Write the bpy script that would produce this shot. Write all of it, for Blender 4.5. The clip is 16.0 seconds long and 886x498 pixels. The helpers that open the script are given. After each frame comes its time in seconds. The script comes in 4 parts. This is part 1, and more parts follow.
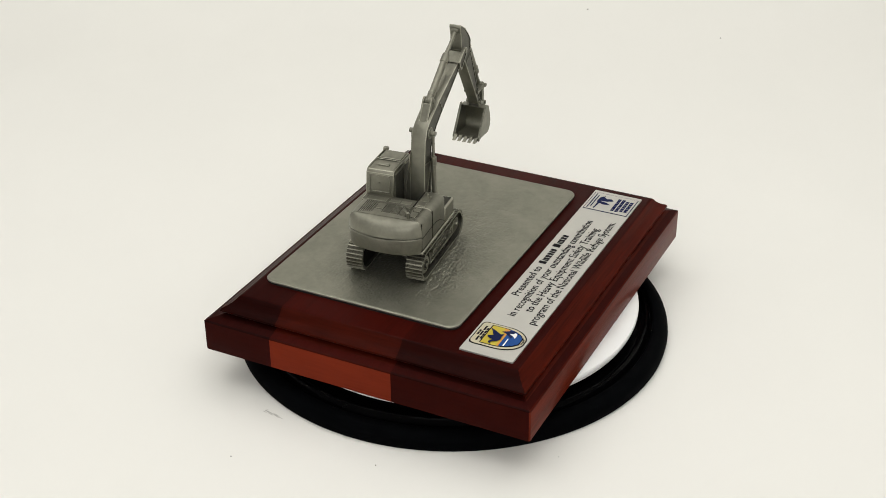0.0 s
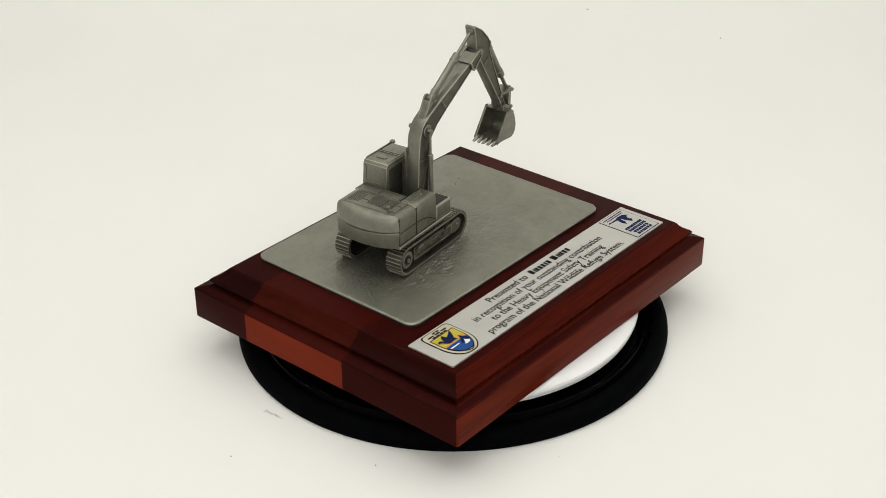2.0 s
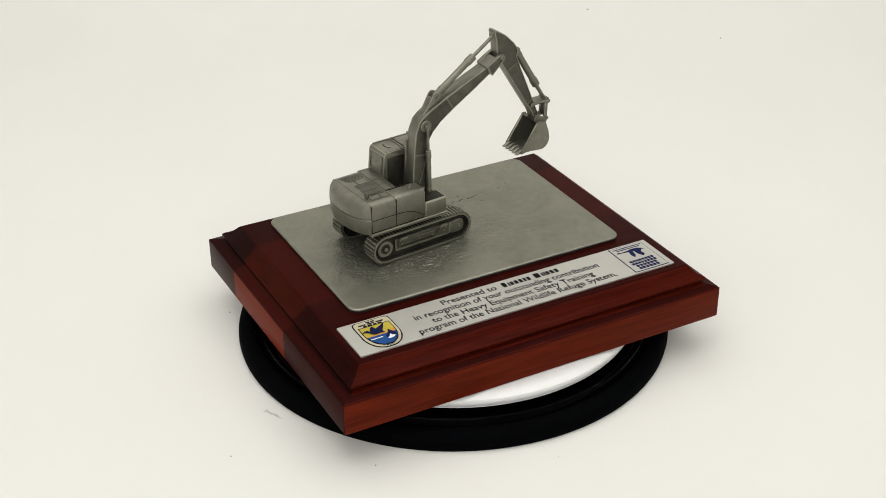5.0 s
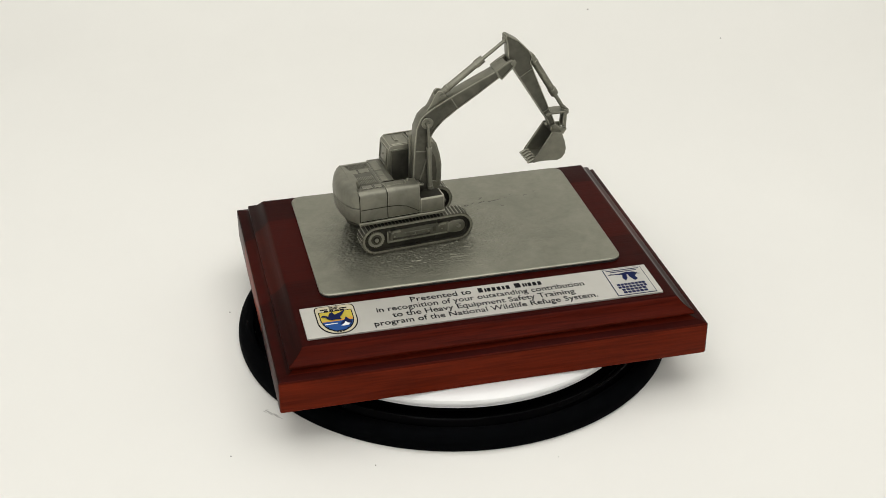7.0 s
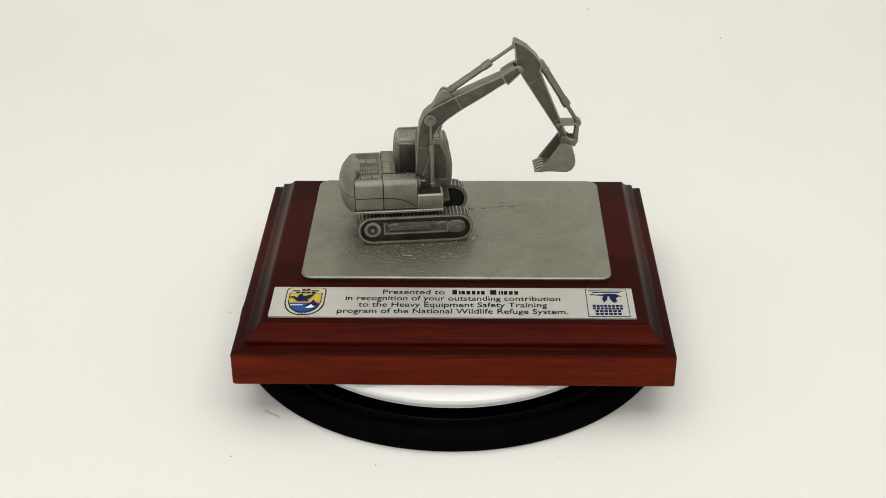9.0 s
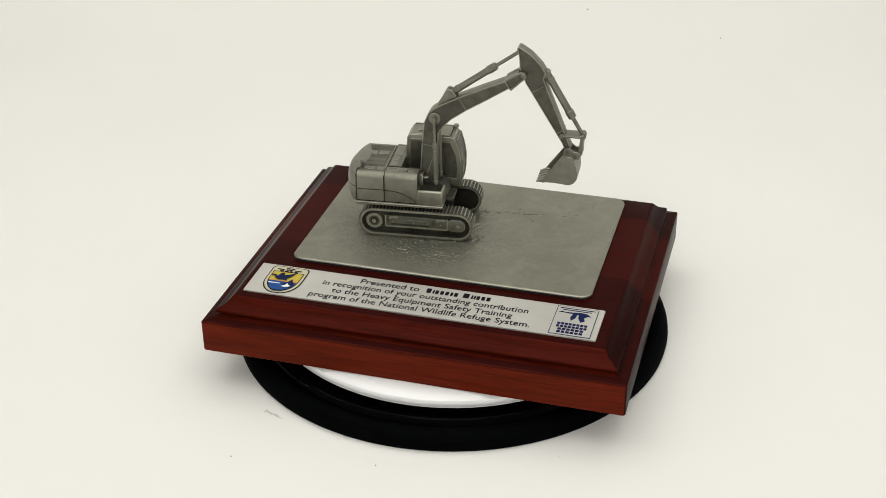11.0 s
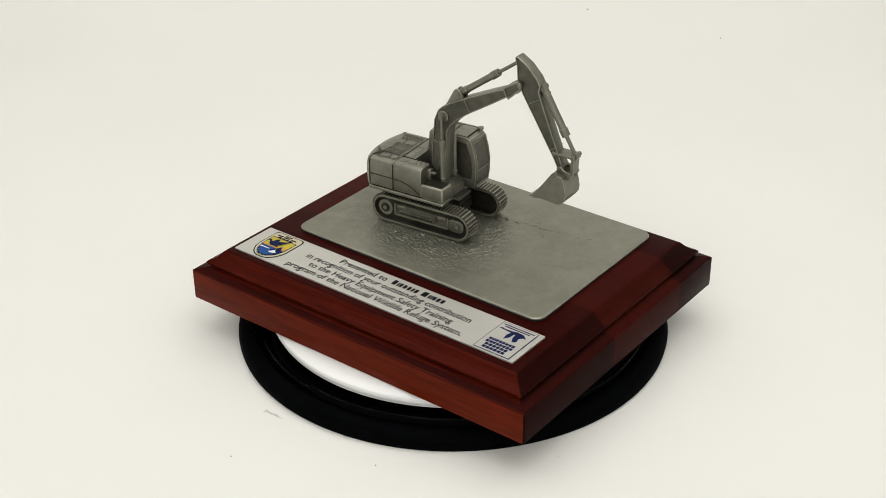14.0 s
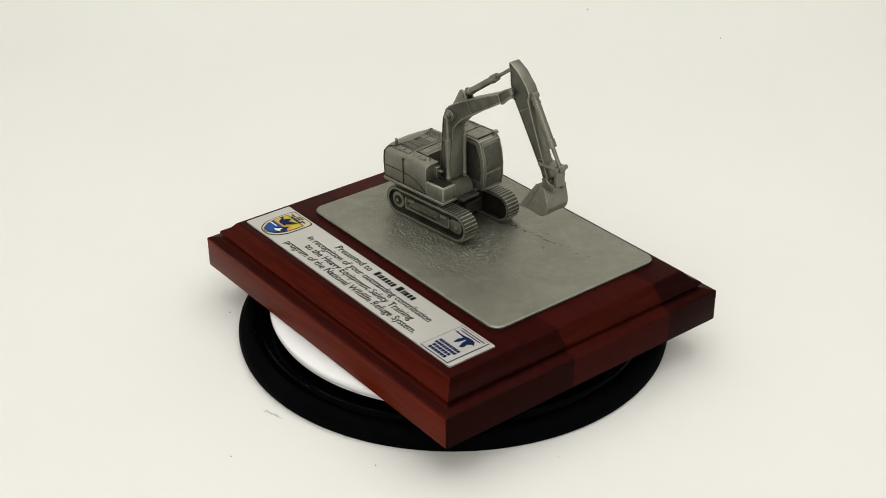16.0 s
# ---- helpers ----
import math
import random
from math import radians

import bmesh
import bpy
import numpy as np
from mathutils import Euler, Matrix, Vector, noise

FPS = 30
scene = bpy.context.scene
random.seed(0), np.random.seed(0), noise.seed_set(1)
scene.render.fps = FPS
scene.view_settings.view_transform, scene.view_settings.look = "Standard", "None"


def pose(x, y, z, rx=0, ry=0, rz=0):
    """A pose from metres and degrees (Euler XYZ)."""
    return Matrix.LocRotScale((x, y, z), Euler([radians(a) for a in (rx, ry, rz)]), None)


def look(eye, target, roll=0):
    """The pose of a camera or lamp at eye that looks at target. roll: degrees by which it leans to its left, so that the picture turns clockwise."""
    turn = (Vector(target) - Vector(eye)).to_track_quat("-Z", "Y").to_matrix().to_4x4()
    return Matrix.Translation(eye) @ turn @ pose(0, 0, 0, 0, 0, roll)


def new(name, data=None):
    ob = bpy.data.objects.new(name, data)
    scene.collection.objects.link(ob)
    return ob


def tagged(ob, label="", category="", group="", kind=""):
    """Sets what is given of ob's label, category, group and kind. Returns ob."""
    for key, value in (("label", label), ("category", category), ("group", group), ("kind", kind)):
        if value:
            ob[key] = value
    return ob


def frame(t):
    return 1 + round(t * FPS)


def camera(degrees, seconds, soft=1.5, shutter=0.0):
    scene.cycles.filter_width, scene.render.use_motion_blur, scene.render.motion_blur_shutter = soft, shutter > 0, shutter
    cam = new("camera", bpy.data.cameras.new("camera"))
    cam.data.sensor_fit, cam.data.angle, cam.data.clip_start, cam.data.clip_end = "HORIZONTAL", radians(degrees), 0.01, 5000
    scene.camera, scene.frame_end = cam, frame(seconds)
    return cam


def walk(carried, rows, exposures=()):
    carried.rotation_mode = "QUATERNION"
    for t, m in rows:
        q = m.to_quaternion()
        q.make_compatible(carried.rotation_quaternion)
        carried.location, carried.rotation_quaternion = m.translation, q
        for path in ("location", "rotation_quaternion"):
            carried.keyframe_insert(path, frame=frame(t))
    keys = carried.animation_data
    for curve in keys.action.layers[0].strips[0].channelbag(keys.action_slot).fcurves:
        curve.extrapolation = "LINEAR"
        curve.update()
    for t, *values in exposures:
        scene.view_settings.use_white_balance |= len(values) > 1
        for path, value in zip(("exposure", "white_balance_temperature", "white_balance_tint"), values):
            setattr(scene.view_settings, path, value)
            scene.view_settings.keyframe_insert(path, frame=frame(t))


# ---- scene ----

H = 0.0215  # underside of the wooden base above the table

# ---- camera (it stands still) ----
EYE = (0.0, -0.69285, 0.42219 + H)
TILT, PAN = radians(29.7186), radians(0.5074)
AIM = (EYE[0] - math.sin(PAN) * math.cos(TILT), EYE[1] + math.cos(PAN) * math.cos(TILT), EYE[2] - math.sin(TILT))
cam = camera(35.01, 16.0, soft=0.5)
walk(cam, [(0.0, look(EYE, AIM, -0.45)), (16.0, look(EYE, AIM, -0.45))])

# ---- world and light: an unseen white tent, assumed soft lamps overhead and in front ----
world = bpy.data.worlds.new("world")
world.use_nodes = True
world.node_tree.nodes["Background"].inputs[0].default_value = (0.9, 0.92, 1.0, 1)
world.node_tree.nodes["Background"].inputs[1].default_value = 0.1
scene.world = world
scene.view_settings.exposure = 0.0


def area_lamp(name, eye, target, sx, sy, watts, colour):
    d = bpy.data.lights.new(name, "AREA")
    d.shape, d.size, d.size_y, d.energy, d.color = "RECTANGLE", sx, sy, watts, colour
    ob = new(name, d)
    ob.matrix_world = look(eye, target)
    return ob


area_lamp("softbox_lamp", (0.0, -0.05, 1.15), (0, -0.05, 0), 1.5, 1.4, 9.5, (1.0, 0.985, 0.95))
area_lamp("front_softbox_lamp", (-0.1, -1.45, 0.85), (0, 0, 0.05), 1.1, 0.7, 6.9, (1.0, 0.985, 0.95))


# ---- materials ----
def material(name):
    m = bpy.data.materials.new(name)
    m.use_nodes = True
    t = m.node_tree
    return m, t, t.nodes["Principled BSDF"]


def node(t, kind, **sets):
    n = t.nodes.new(kind)
    for k, v in sets.items():
        n.inputs[k.replace("_", " ")].default_value = v
    return n


def ramp(t, fac, stops):
    n = t.nodes.new("ShaderNodeValToRGB")
    el = n.color_ramp.elements
    el[0].position, el[0].color = stops[0][0], (*stops[0][1], 1)
    el[1].position, el[1].color = stops[-1][0], (*stops[-1][1], 1)
    for p, c in stops[1:-1]:
        e = el.new(p)
        e.color = (*c, 1)
    t.links.new(fac, n.inputs["Fac"])
    return n.outputs["Color"]


def coords(t, scale=(1, 1, 1)):
    tc, mp = t.nodes.new("ShaderNodeTexCoord"), t.nodes.new("ShaderNodeMapping")
    mp.inputs["Scale"].default_value = scale
    t.links.new(tc.outputs["Object"], mp.inputs["Vector"])
    return mp.outputs["Vector"]


def noise_tex(t, vec, scale, detail=4.0, rough=0.55, distortion=0.0):
    n = node(t, "ShaderNodeTexNoise", Scale=scale, Detail=detail, Roughness=rough, Distortion=distortion)
    t.links.new(vec, n.inputs["Vector"])
    return n.outputs["Fac"]


def bump(t, b, height, strength, distance):
    n = node(t, "ShaderNodeBump", Strength=strength, Distance=distance)
    t.links.new(height, n.inputs["Height"])
    t.links.new(n.outputs["Normal"], b.inputs["Normal"])


def plain(name, colour, rough=0.5, metal=0.0, vary=0.08, scale=60.0, relief=0.0, gloss=0.5):
    m, t, b = material(name)
    v = coords(t)
    f = noise_tex(t, v, scale)
    lo, hi = tuple(c * (1 - vary) for c in colour), tuple(min(1, c * (1 + vary)) for c in colour)
    t.links.new(ramp(t, f, [(0.3, lo), (0.7, hi)]), b.inputs["Base Color"])
    b.inputs["Roughness"].default_value, b.inputs["Metallic"].default_value = rough, metal
    b.inputs["Specular IOR Level"].default_value = gloss
    if relief:
        bump(t, b, noise_tex(t, v, scale * 12), relief, 0.0004)
    return m


def pewter(name, dark, light, rough, metal=0.85):
    """Antiqued pewter: cloudy patina, fine cast grain."""
    m, t, b = material(name)
    v = coords(t)
    big, small = noise_tex(t, v, 45, 6, 0.6, 0.6), noise_tex(t, v, 230, 4, 0.6, 0.4)
    add = node(t, "ShaderNodeMath")
    add.operation = "MULTIPLY_ADD"
    add.inputs[1].default_value = 0.5
    t.links.new(small, add.inputs[0])
    t.links.new(big, add.inputs[2])
    f = add.outputs[0]
    t.links.new(ramp(t, f, [(0.55, dark), (0.95, light)]), b.inputs["Base Color"])
    g = noise_tex(t, v, 420, 3, 0.6)
    mr = node(t, "ShaderNodeMapRange", To_Min=rough - 0.06, To_Max=rough + 0.1)
    t.links.new(g, mr.inputs["Value"])
    t.links.new(mr.outputs["Result"], b.inputs["Roughness"])
    b.inputs["Metallic"].default_value = metal
    b.inputs["Specular IOR Level"].default_value = 0.25
    bump(t, b, noise_tex(t, v, 1500, 3, 0.6), 0.16, 0.0003)
    return m


def plate_pewter(name, dark, light, dark_tone):
    """Satin pewter that turns darker in a cloudy round patch about the tracks."""
    m = pewter(name, dark, light, 0.40, 0.68)
    t = m.node_tree
    b = t.nodes["Principled BSDF"]
    clean = b.inputs["Base Color"].links[0].from_socket
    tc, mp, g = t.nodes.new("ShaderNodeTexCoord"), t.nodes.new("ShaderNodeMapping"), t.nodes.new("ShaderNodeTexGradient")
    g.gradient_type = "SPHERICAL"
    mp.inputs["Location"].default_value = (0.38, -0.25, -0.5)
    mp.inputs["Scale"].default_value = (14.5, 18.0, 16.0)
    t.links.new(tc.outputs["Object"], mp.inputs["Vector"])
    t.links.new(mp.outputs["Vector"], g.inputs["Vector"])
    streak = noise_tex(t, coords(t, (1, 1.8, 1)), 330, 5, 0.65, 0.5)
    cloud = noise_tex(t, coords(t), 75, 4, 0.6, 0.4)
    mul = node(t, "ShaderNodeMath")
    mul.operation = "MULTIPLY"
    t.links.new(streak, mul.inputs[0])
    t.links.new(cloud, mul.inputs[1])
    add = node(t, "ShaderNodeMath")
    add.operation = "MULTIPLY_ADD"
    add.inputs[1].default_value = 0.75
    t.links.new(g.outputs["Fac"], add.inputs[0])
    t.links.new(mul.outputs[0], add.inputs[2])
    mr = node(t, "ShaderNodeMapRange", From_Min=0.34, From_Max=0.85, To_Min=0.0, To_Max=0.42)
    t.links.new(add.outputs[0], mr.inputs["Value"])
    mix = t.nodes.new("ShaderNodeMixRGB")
    mix.inputs["Color2"].default_value = (*dark_tone, 1)
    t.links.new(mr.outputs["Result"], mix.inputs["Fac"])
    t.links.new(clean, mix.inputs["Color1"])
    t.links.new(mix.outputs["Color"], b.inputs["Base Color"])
    return m


def wood(name, deep, mid, bright, across=False, contrast=0.5, gloss=0.02):
    """Lacquered red hardwood, its grain along x, or along y on the sawn ends."""
    m, t, b = material(name)
    v = coords(t, (14, 2.4, 14) if across else (1.6, 14, 14))
    f = noise_tex(t, v, 6, 6, 0.6, 1.6)
    fine = noise_tex(t, coords(t, (190, 12, 190) if across else (7, 190, 190)), 5, 4, 0.6)
    half, mix = node(t, "ShaderNodeMath"), node(t, "ShaderNodeMath")
    half.operation, mix.operation = "MULTIPLY", "MULTIPLY_ADD"
    half.inputs[1].default_value, mix.inputs[1].default_value = 0.5, contrast
    t.links.new(f, half.inputs[0])
    t.links.new(fine, mix.inputs[0])
    t.links.new(half.outputs[0], mix.inputs[2])
    c = 0.25 + contrast * 0.5
    t.links.new(ramp(t, mix.outputs[0], [(c - 0.22, deep), (c, mid), (c + 0.25, bright)]), b.inputs["Base Color"])
    b.inputs["Roughness"].default_value = 0.30
    b.inputs["Specular IOR Level"].default_value = gloss
    bump(t, b, fine, 0.25, 0.0003)
    return m


# Each board's sides get lit and shaded copies of its wood tone.
def grain_shades(name, face, edge, end, moulding, end_moulding, far_end):
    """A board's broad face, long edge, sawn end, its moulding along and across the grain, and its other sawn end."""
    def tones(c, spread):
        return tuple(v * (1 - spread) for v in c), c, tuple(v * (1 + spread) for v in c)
    return (wood(name + "_face_shade", *tones(face, 0.30)), wood(name + "_edge_shade", *tones(edge, 0.42), False, 0.7, 0.04), wood(name + "_end_shade", *tones(end, 0.18), True),
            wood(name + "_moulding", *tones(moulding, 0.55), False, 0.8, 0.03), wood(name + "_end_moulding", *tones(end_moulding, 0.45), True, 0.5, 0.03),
            wood(name + "_far_end_shade", *tones(far_end, 0.20), True))


WHITE_PAPER = plain("white_paper", (0.80, 0.792, 0.758), 0.9, 0, 0.012, 5)
FABRIC = plain("pale_wall", (0.66, 0.66, 0.65), 0.95, 0, 0.04, 4)
PEWTER = pewter("pewter", (0.165, 0.162, 0.131), (0.245, 0.240, 0.195), 0.40)
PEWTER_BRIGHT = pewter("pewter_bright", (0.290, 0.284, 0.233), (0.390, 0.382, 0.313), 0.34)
# Darker pewter copies: patina, plus shade painted into recesses and inner parts.
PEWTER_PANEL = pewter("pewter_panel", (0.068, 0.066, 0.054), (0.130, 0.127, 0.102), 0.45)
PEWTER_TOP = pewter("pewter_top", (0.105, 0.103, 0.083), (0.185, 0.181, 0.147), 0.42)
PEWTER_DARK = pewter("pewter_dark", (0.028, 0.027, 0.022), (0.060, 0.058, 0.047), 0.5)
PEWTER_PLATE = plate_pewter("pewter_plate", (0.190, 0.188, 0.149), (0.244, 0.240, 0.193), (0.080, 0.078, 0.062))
WOOD_FRONT = grain_shades("front", (0.025, 0.0023, 0.0015), (0.100, 0.0118, 0.0038), (0.026, 0.0031, 0.0020), (0.049, 0.0051, 0.0021), (0.014, 0.0015, 0.0009), (0.013, 0.0022, 0.0014))
WOOD_MIDDLE = grain_shades("middle", (0.036, 0.0033, 0.0020), (0.085, 0.0090, 0.0040), (0.150, 0.0205, 0.0082), (0.044, 0.0050, 0.0026), (0.033, 0.0036, 0.0015), (0.029, 0.0041, 0.0027))
WOOD_BACK = grain_shades("back", (0.020, 0.0021, 0.0015), (0.055, 0.0050, 0.0026), (0.026, 0.0034, 0.0024), (0.024, 0.0028, 0.0017), (0.011, 0.0013, 0.0009), (0.013, 0.0026, 0.0020))
BLACK_MATTE = plain("black_rubber", (0.0012, 0.0014, 0.0018), 0.7, 0, 0.2, 90, 0.1, 0.015)
BLACK_GLOSS = plain("black_gloss", (0.0010, 0.0010, 0.0012), 0.06, 0, 0.1, 60, 0.0, 0.035)
WHITE_GLOSS = plain("white_plastic", (0.90, 0.90, 0.90), 0.3, 0, 0.01, 20)
SILVER = plain("brushed_silver", (0.52, 0.51, 0.475), 0.42, 0.55, 0.05, 40, 0.05)
INK = plain("black_ink", (0.008, 0.008, 0.010), 0.6, 0, 0.1, gloss=0.05)
NAVY = plain("navy_ink", (0.006, 0.012, 0.060), 0.55, 0, 0.1, gloss=0.06)
BLUE = plain("blue_ink", (0.017, 0.065, 0.23), 0.55, 0, 0.1, gloss=0.06)
YELLOW = plain("yellow_ink", (0.50, 0.40, 0.055), 0.55, 0, 0.1, gloss=0.08)
ORANGE = plain("orange_ink", (0.58, 0.27, 0.06), 0.55, 0, 0.1, gloss=0.08)
CREAM = plain("cream_ink", (0.50, 0.46, 0.33), 0.6, 0, 0.05, gloss=0.1)
PALE = plain("white_ink", (0.80, 0.80, 0.80), 0.5, 0, 0.03)
SHADOW_GAP = plain("shadow_gap_black", (0.012, 0.011, 0.011), 0.95, 0, 0.2, 200)
DUST = plain("grey_smudge", (0.47, 0.46, 0.43), 0.9, 0, 0.06, 300)
SPECK = plain("dark_speck", (0.10, 0.09, 0.08), 0.9, 0, 0.2, 300)


# ---- mesh helpers ----
def part(name, bm, mat, parent=None, label="", smooth=False):
    me = bpy.data.meshes.new(name)
    bmesh.ops.recalc_face_normals(bm, faces=bm.faces)
    bm.to_mesh(me)
    bm.free()
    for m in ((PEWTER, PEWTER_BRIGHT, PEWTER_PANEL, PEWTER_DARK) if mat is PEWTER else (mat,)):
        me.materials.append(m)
    if mat is not PEWTER:
        for p in me.polygons:
            p.material_index = 0
    if smooth:
        for p in me.polygons:
            p.use_smooth = True
        me.set_sharp_from_angle(angle=radians(35))
    ob = new(name, me)
    if parent:
        ob.parent = parent
    if label:
        ob["label"] = label
    return ob


def place(ob, m):
    ob.matrix_basis = m
    return ob


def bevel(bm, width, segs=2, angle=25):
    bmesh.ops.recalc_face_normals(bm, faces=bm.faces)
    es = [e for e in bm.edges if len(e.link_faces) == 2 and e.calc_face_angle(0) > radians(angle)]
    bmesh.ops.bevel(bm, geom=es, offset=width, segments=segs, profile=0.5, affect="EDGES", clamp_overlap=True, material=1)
    return bm


def add_prism(bm, outline, a, b, plane="xz"):
    """An outline in a plane, drawn out along the third axis from a to b."""
    def at(p, d):
        return {"xz": (p[0], d, p[1]), "xy": (p[0], p[1], d), "yz": (d, p[0], p[1])}[plane]
    lo = [bm.verts.new(at(p, a)) for p in outline]
    hi = [bm.verts.new(at(p, b)) for p in outline]
    n = len(outline)
    made = [bm.faces.new(lo[::-1]), bm.faces.new(hi)]
    for i in range(n):
        bm.faces.new((lo[i], lo[(i + 1) % n], hi[(i + 1) % n], hi[i]))
    return made


def prism(outline, a, b, plane="xz", soft=0.0, segs=2):
    bm = bmesh.new()
    add_prism(bm, outline, a, b, plane)
    return bevel(bm, soft, segs) if soft else bm


def add_box(bm, x0, x1, y0, y1, z0, z1):
    add_prism(bm, [(x0, y0), (x1, y0), (x1, y1), (x0, y1)], z0, z1, "xy")


def box(x0, x1, y0, y1, z0, z1, soft=0.0, segs=2):
    bm = bmesh.new()
    add_box(bm, x0, x1, y0, y1, z0, z1)
    return bevel(bm, soft, segs) if soft else bm


def add_rod(bm, p, q, r0, r1=None, n=16):
    p, q = Vector(p), Vector(q)
    turn = (q - p).to_track_quat("Z", "Y").to_matrix()
    r1 = r0 if r1 is None else r1
    rings = []
    for c, r in ((p, r0), (q, r1)):
        rings.append([bm.verts.new(c + turn @ Vector((r * math.cos(k * math.tau / n), r * math.sin(k * math.tau / n), 0))) for k in range(n)])
    bm.faces.new(rings[0][::-1]), bm.faces.new(rings[1])
    for k in range(n):
        bm.faces.new((rings[0][k], rings[0][(k + 1) % n], rings[1][(k + 1) % n], rings[1][k]))


def rod(p, q, r0, r1=None, n=16, soft=0.0):
    bm = bmesh.new()
    add_rod(bm, p, q, r0, r1, n)
    return bevel(bm, soft, 2, 50) if soft else bm


def lathe(profile, n=160, closed=True):
    """Profile of (r, z) turned round z."""
    bm = bmesh.new()
    rings = [[bm.verts.new((r * math.cos(k * math.tau / n), r * math.sin(k * math.tau / n), z)) for k in range(n)] for r, z in profile]
    pairs = list(zip(rings, rings[1:])) + ([(rings[-1], rings[0])] if closed else [])
    for a, b in pairs:
        for k in range(n):
            bm.faces.new((a[k], a[(k + 1) % n], b[(k + 1) % n], b[k]))
    if not closed:
        bm.faces.new(rings[0]), bm.faces.new(rings[-1])
    return bm


def arc(cx, cz, r, a0, a1, n):
    return [(cx + r * math.cos(radians(a0 + (a1 - a0) * k / n)), cz + r * math.sin(radians(a0 + (a1 - a0) * k / n))) for k in range(n + 1)]


def rounded(x0, x1, y0, y1, r, n=6):
    return (arc(x1 - r, y1 - r, r, 0, 90, n) + arc(x0 + r, y1 - r, r, 90, 180, n)
            + arc(x0 + r, y0 + r, r, 180, 270, n) + arc(x1 - r, y0 + r, r, 270, 360, n))


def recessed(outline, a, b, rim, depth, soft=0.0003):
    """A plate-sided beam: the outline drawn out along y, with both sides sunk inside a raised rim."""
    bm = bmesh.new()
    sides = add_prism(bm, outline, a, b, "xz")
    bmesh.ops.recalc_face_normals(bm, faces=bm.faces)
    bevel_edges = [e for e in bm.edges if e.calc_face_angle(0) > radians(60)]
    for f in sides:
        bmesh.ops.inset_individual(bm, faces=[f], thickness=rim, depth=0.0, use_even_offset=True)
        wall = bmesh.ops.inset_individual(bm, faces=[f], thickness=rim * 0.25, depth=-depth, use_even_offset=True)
        # Recess walls and floor go darker: patina and painted shade in one.
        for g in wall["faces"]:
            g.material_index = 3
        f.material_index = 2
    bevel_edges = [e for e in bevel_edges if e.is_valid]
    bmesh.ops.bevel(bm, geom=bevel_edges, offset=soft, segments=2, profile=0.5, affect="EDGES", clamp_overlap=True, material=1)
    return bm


# ---- the tent ----
def build_tent():
    # table paper that sweeps up at the back, one sheet
    line = [(-1.7, 0.0), (0.42, 0.0)] + [(0.42 + 0.35 * math.sin(radians(a)), 0.35 - 0.35 * math.cos(radians(a))) for a in range(10, 91, 10)] + [(0.77, 1.2)]
    bm = bmesh.new()
    rows = [[bm.verts.new((x, y, z)) for y, z in line] for x in (-0.9, 0.9)]
    for k in range(len(line) - 1):
        bm.faces.new((rows[0][k], rows[1][k], rows[1][k + 1], rows[0][k + 1]))
    sweep = part("ground", bm, WHITE_PAPER, None, "", True)
    tagged(sweep, "smooth warm-white paper sweep with faint smudges", "backdrop", kind="structure")
    # Walls and ceiling out of view, added to bounce the lamps' light.
    for name, b in (("wall_left", (-0.92, -0.9, -1.7, 0.77, 0.0, 1.2)), ("wall_right", (0.9, 0.92, -1.7, 0.77, 0.0, 1.2)),
                    ("wall_front", (-0.92, 0.92, -1.72, -1.7, 0.0, 1.2)), ("ceiling", (-0.92, 0.92, -1.72, 0.79, 1.2, 1.22))):
        tagged(part(name, box(*b), FABRIC), "unseen pale wall added round the paper sweep to bounce light", "wall", kind="structure")


# ---- the turntable ----
def build_turntable():
    table = new("turntable")
    tagged(table, "round black display turntable with a white platter", "turntable")
    outer = [(0.1150, 0.001), (0.1150, 0.0088), (0.1156, 0.0097), (0.1168, 0.0101)] + arc(0.1180, 0.0042, 0.0060, 88, 8, 10) + [(0.1241, 0.0030), (0.1237, 0.0010), (0.1230, 0.0)]
    off = Matrix.Translation((-0.0006, -0.0005, 0))
    place(part("rim", lathe(outer), BLACK_MATTE, table, "matte black rounded outer rim", True), off)
    inner = [(0.100, 0.003), (0.100, 0.0085), (0.1070, 0.0085), (0.1074, 0.0094), (0.1086, 0.0094), (0.1090, 0.0087), (0.1099, 0.0087), (0.1103, 0.0108), (0.1110, 0.0120), (0.1121, 0.0120),
             (0.1129, 0.0106), (0.1134, 0.0084), (0.1140, 0.0078), (0.1147, 0.0080), (0.1148, 0.001), (0.101, 0.001)]
    place(part("groove_ring", lathe(inner), BLACK_GLOSS, table, "glossy black grooved inner ring", True), off)
    part("base_plate", lathe([(0.0001, 0.0), (0.100, 0.0), (0.100, H - 0.0076), (0.0001, H - 0.0076)], 96, False), BLACK_MATTE, table)
    plat = [(0.0001, 0.0096), (0.1032, 0.0096), (0.1048, 0.0101)] + arc(0.1018, 0.0138, 0.0044, -48, 20, 6) + [(0.1047, 0.0163), (0.1022, 0.0174), (0.0985, 0.0179), (0.0960, 0.0180), (0.0001, 0.0180)]
    bm = lathe([(r, z + H - 0.0180) for r, z in plat], 160, False)
    platter = part("platter", bm, WHITE_GLOSS, table, "white rounded rotating platter", True)
    return table, platter


# ---- the plaque ----
BX0, BX1, BY0, BY1 = -0.1137, 0.1153, -0.0962, 0.0936
WOOD_TOP, PLATE_TOP = 0.0300, 0.0325
JOINT_A, JOINT_B = (-0.0196, -0.0130), (0.0522, 0.0565)  # glue lines, left end and right end


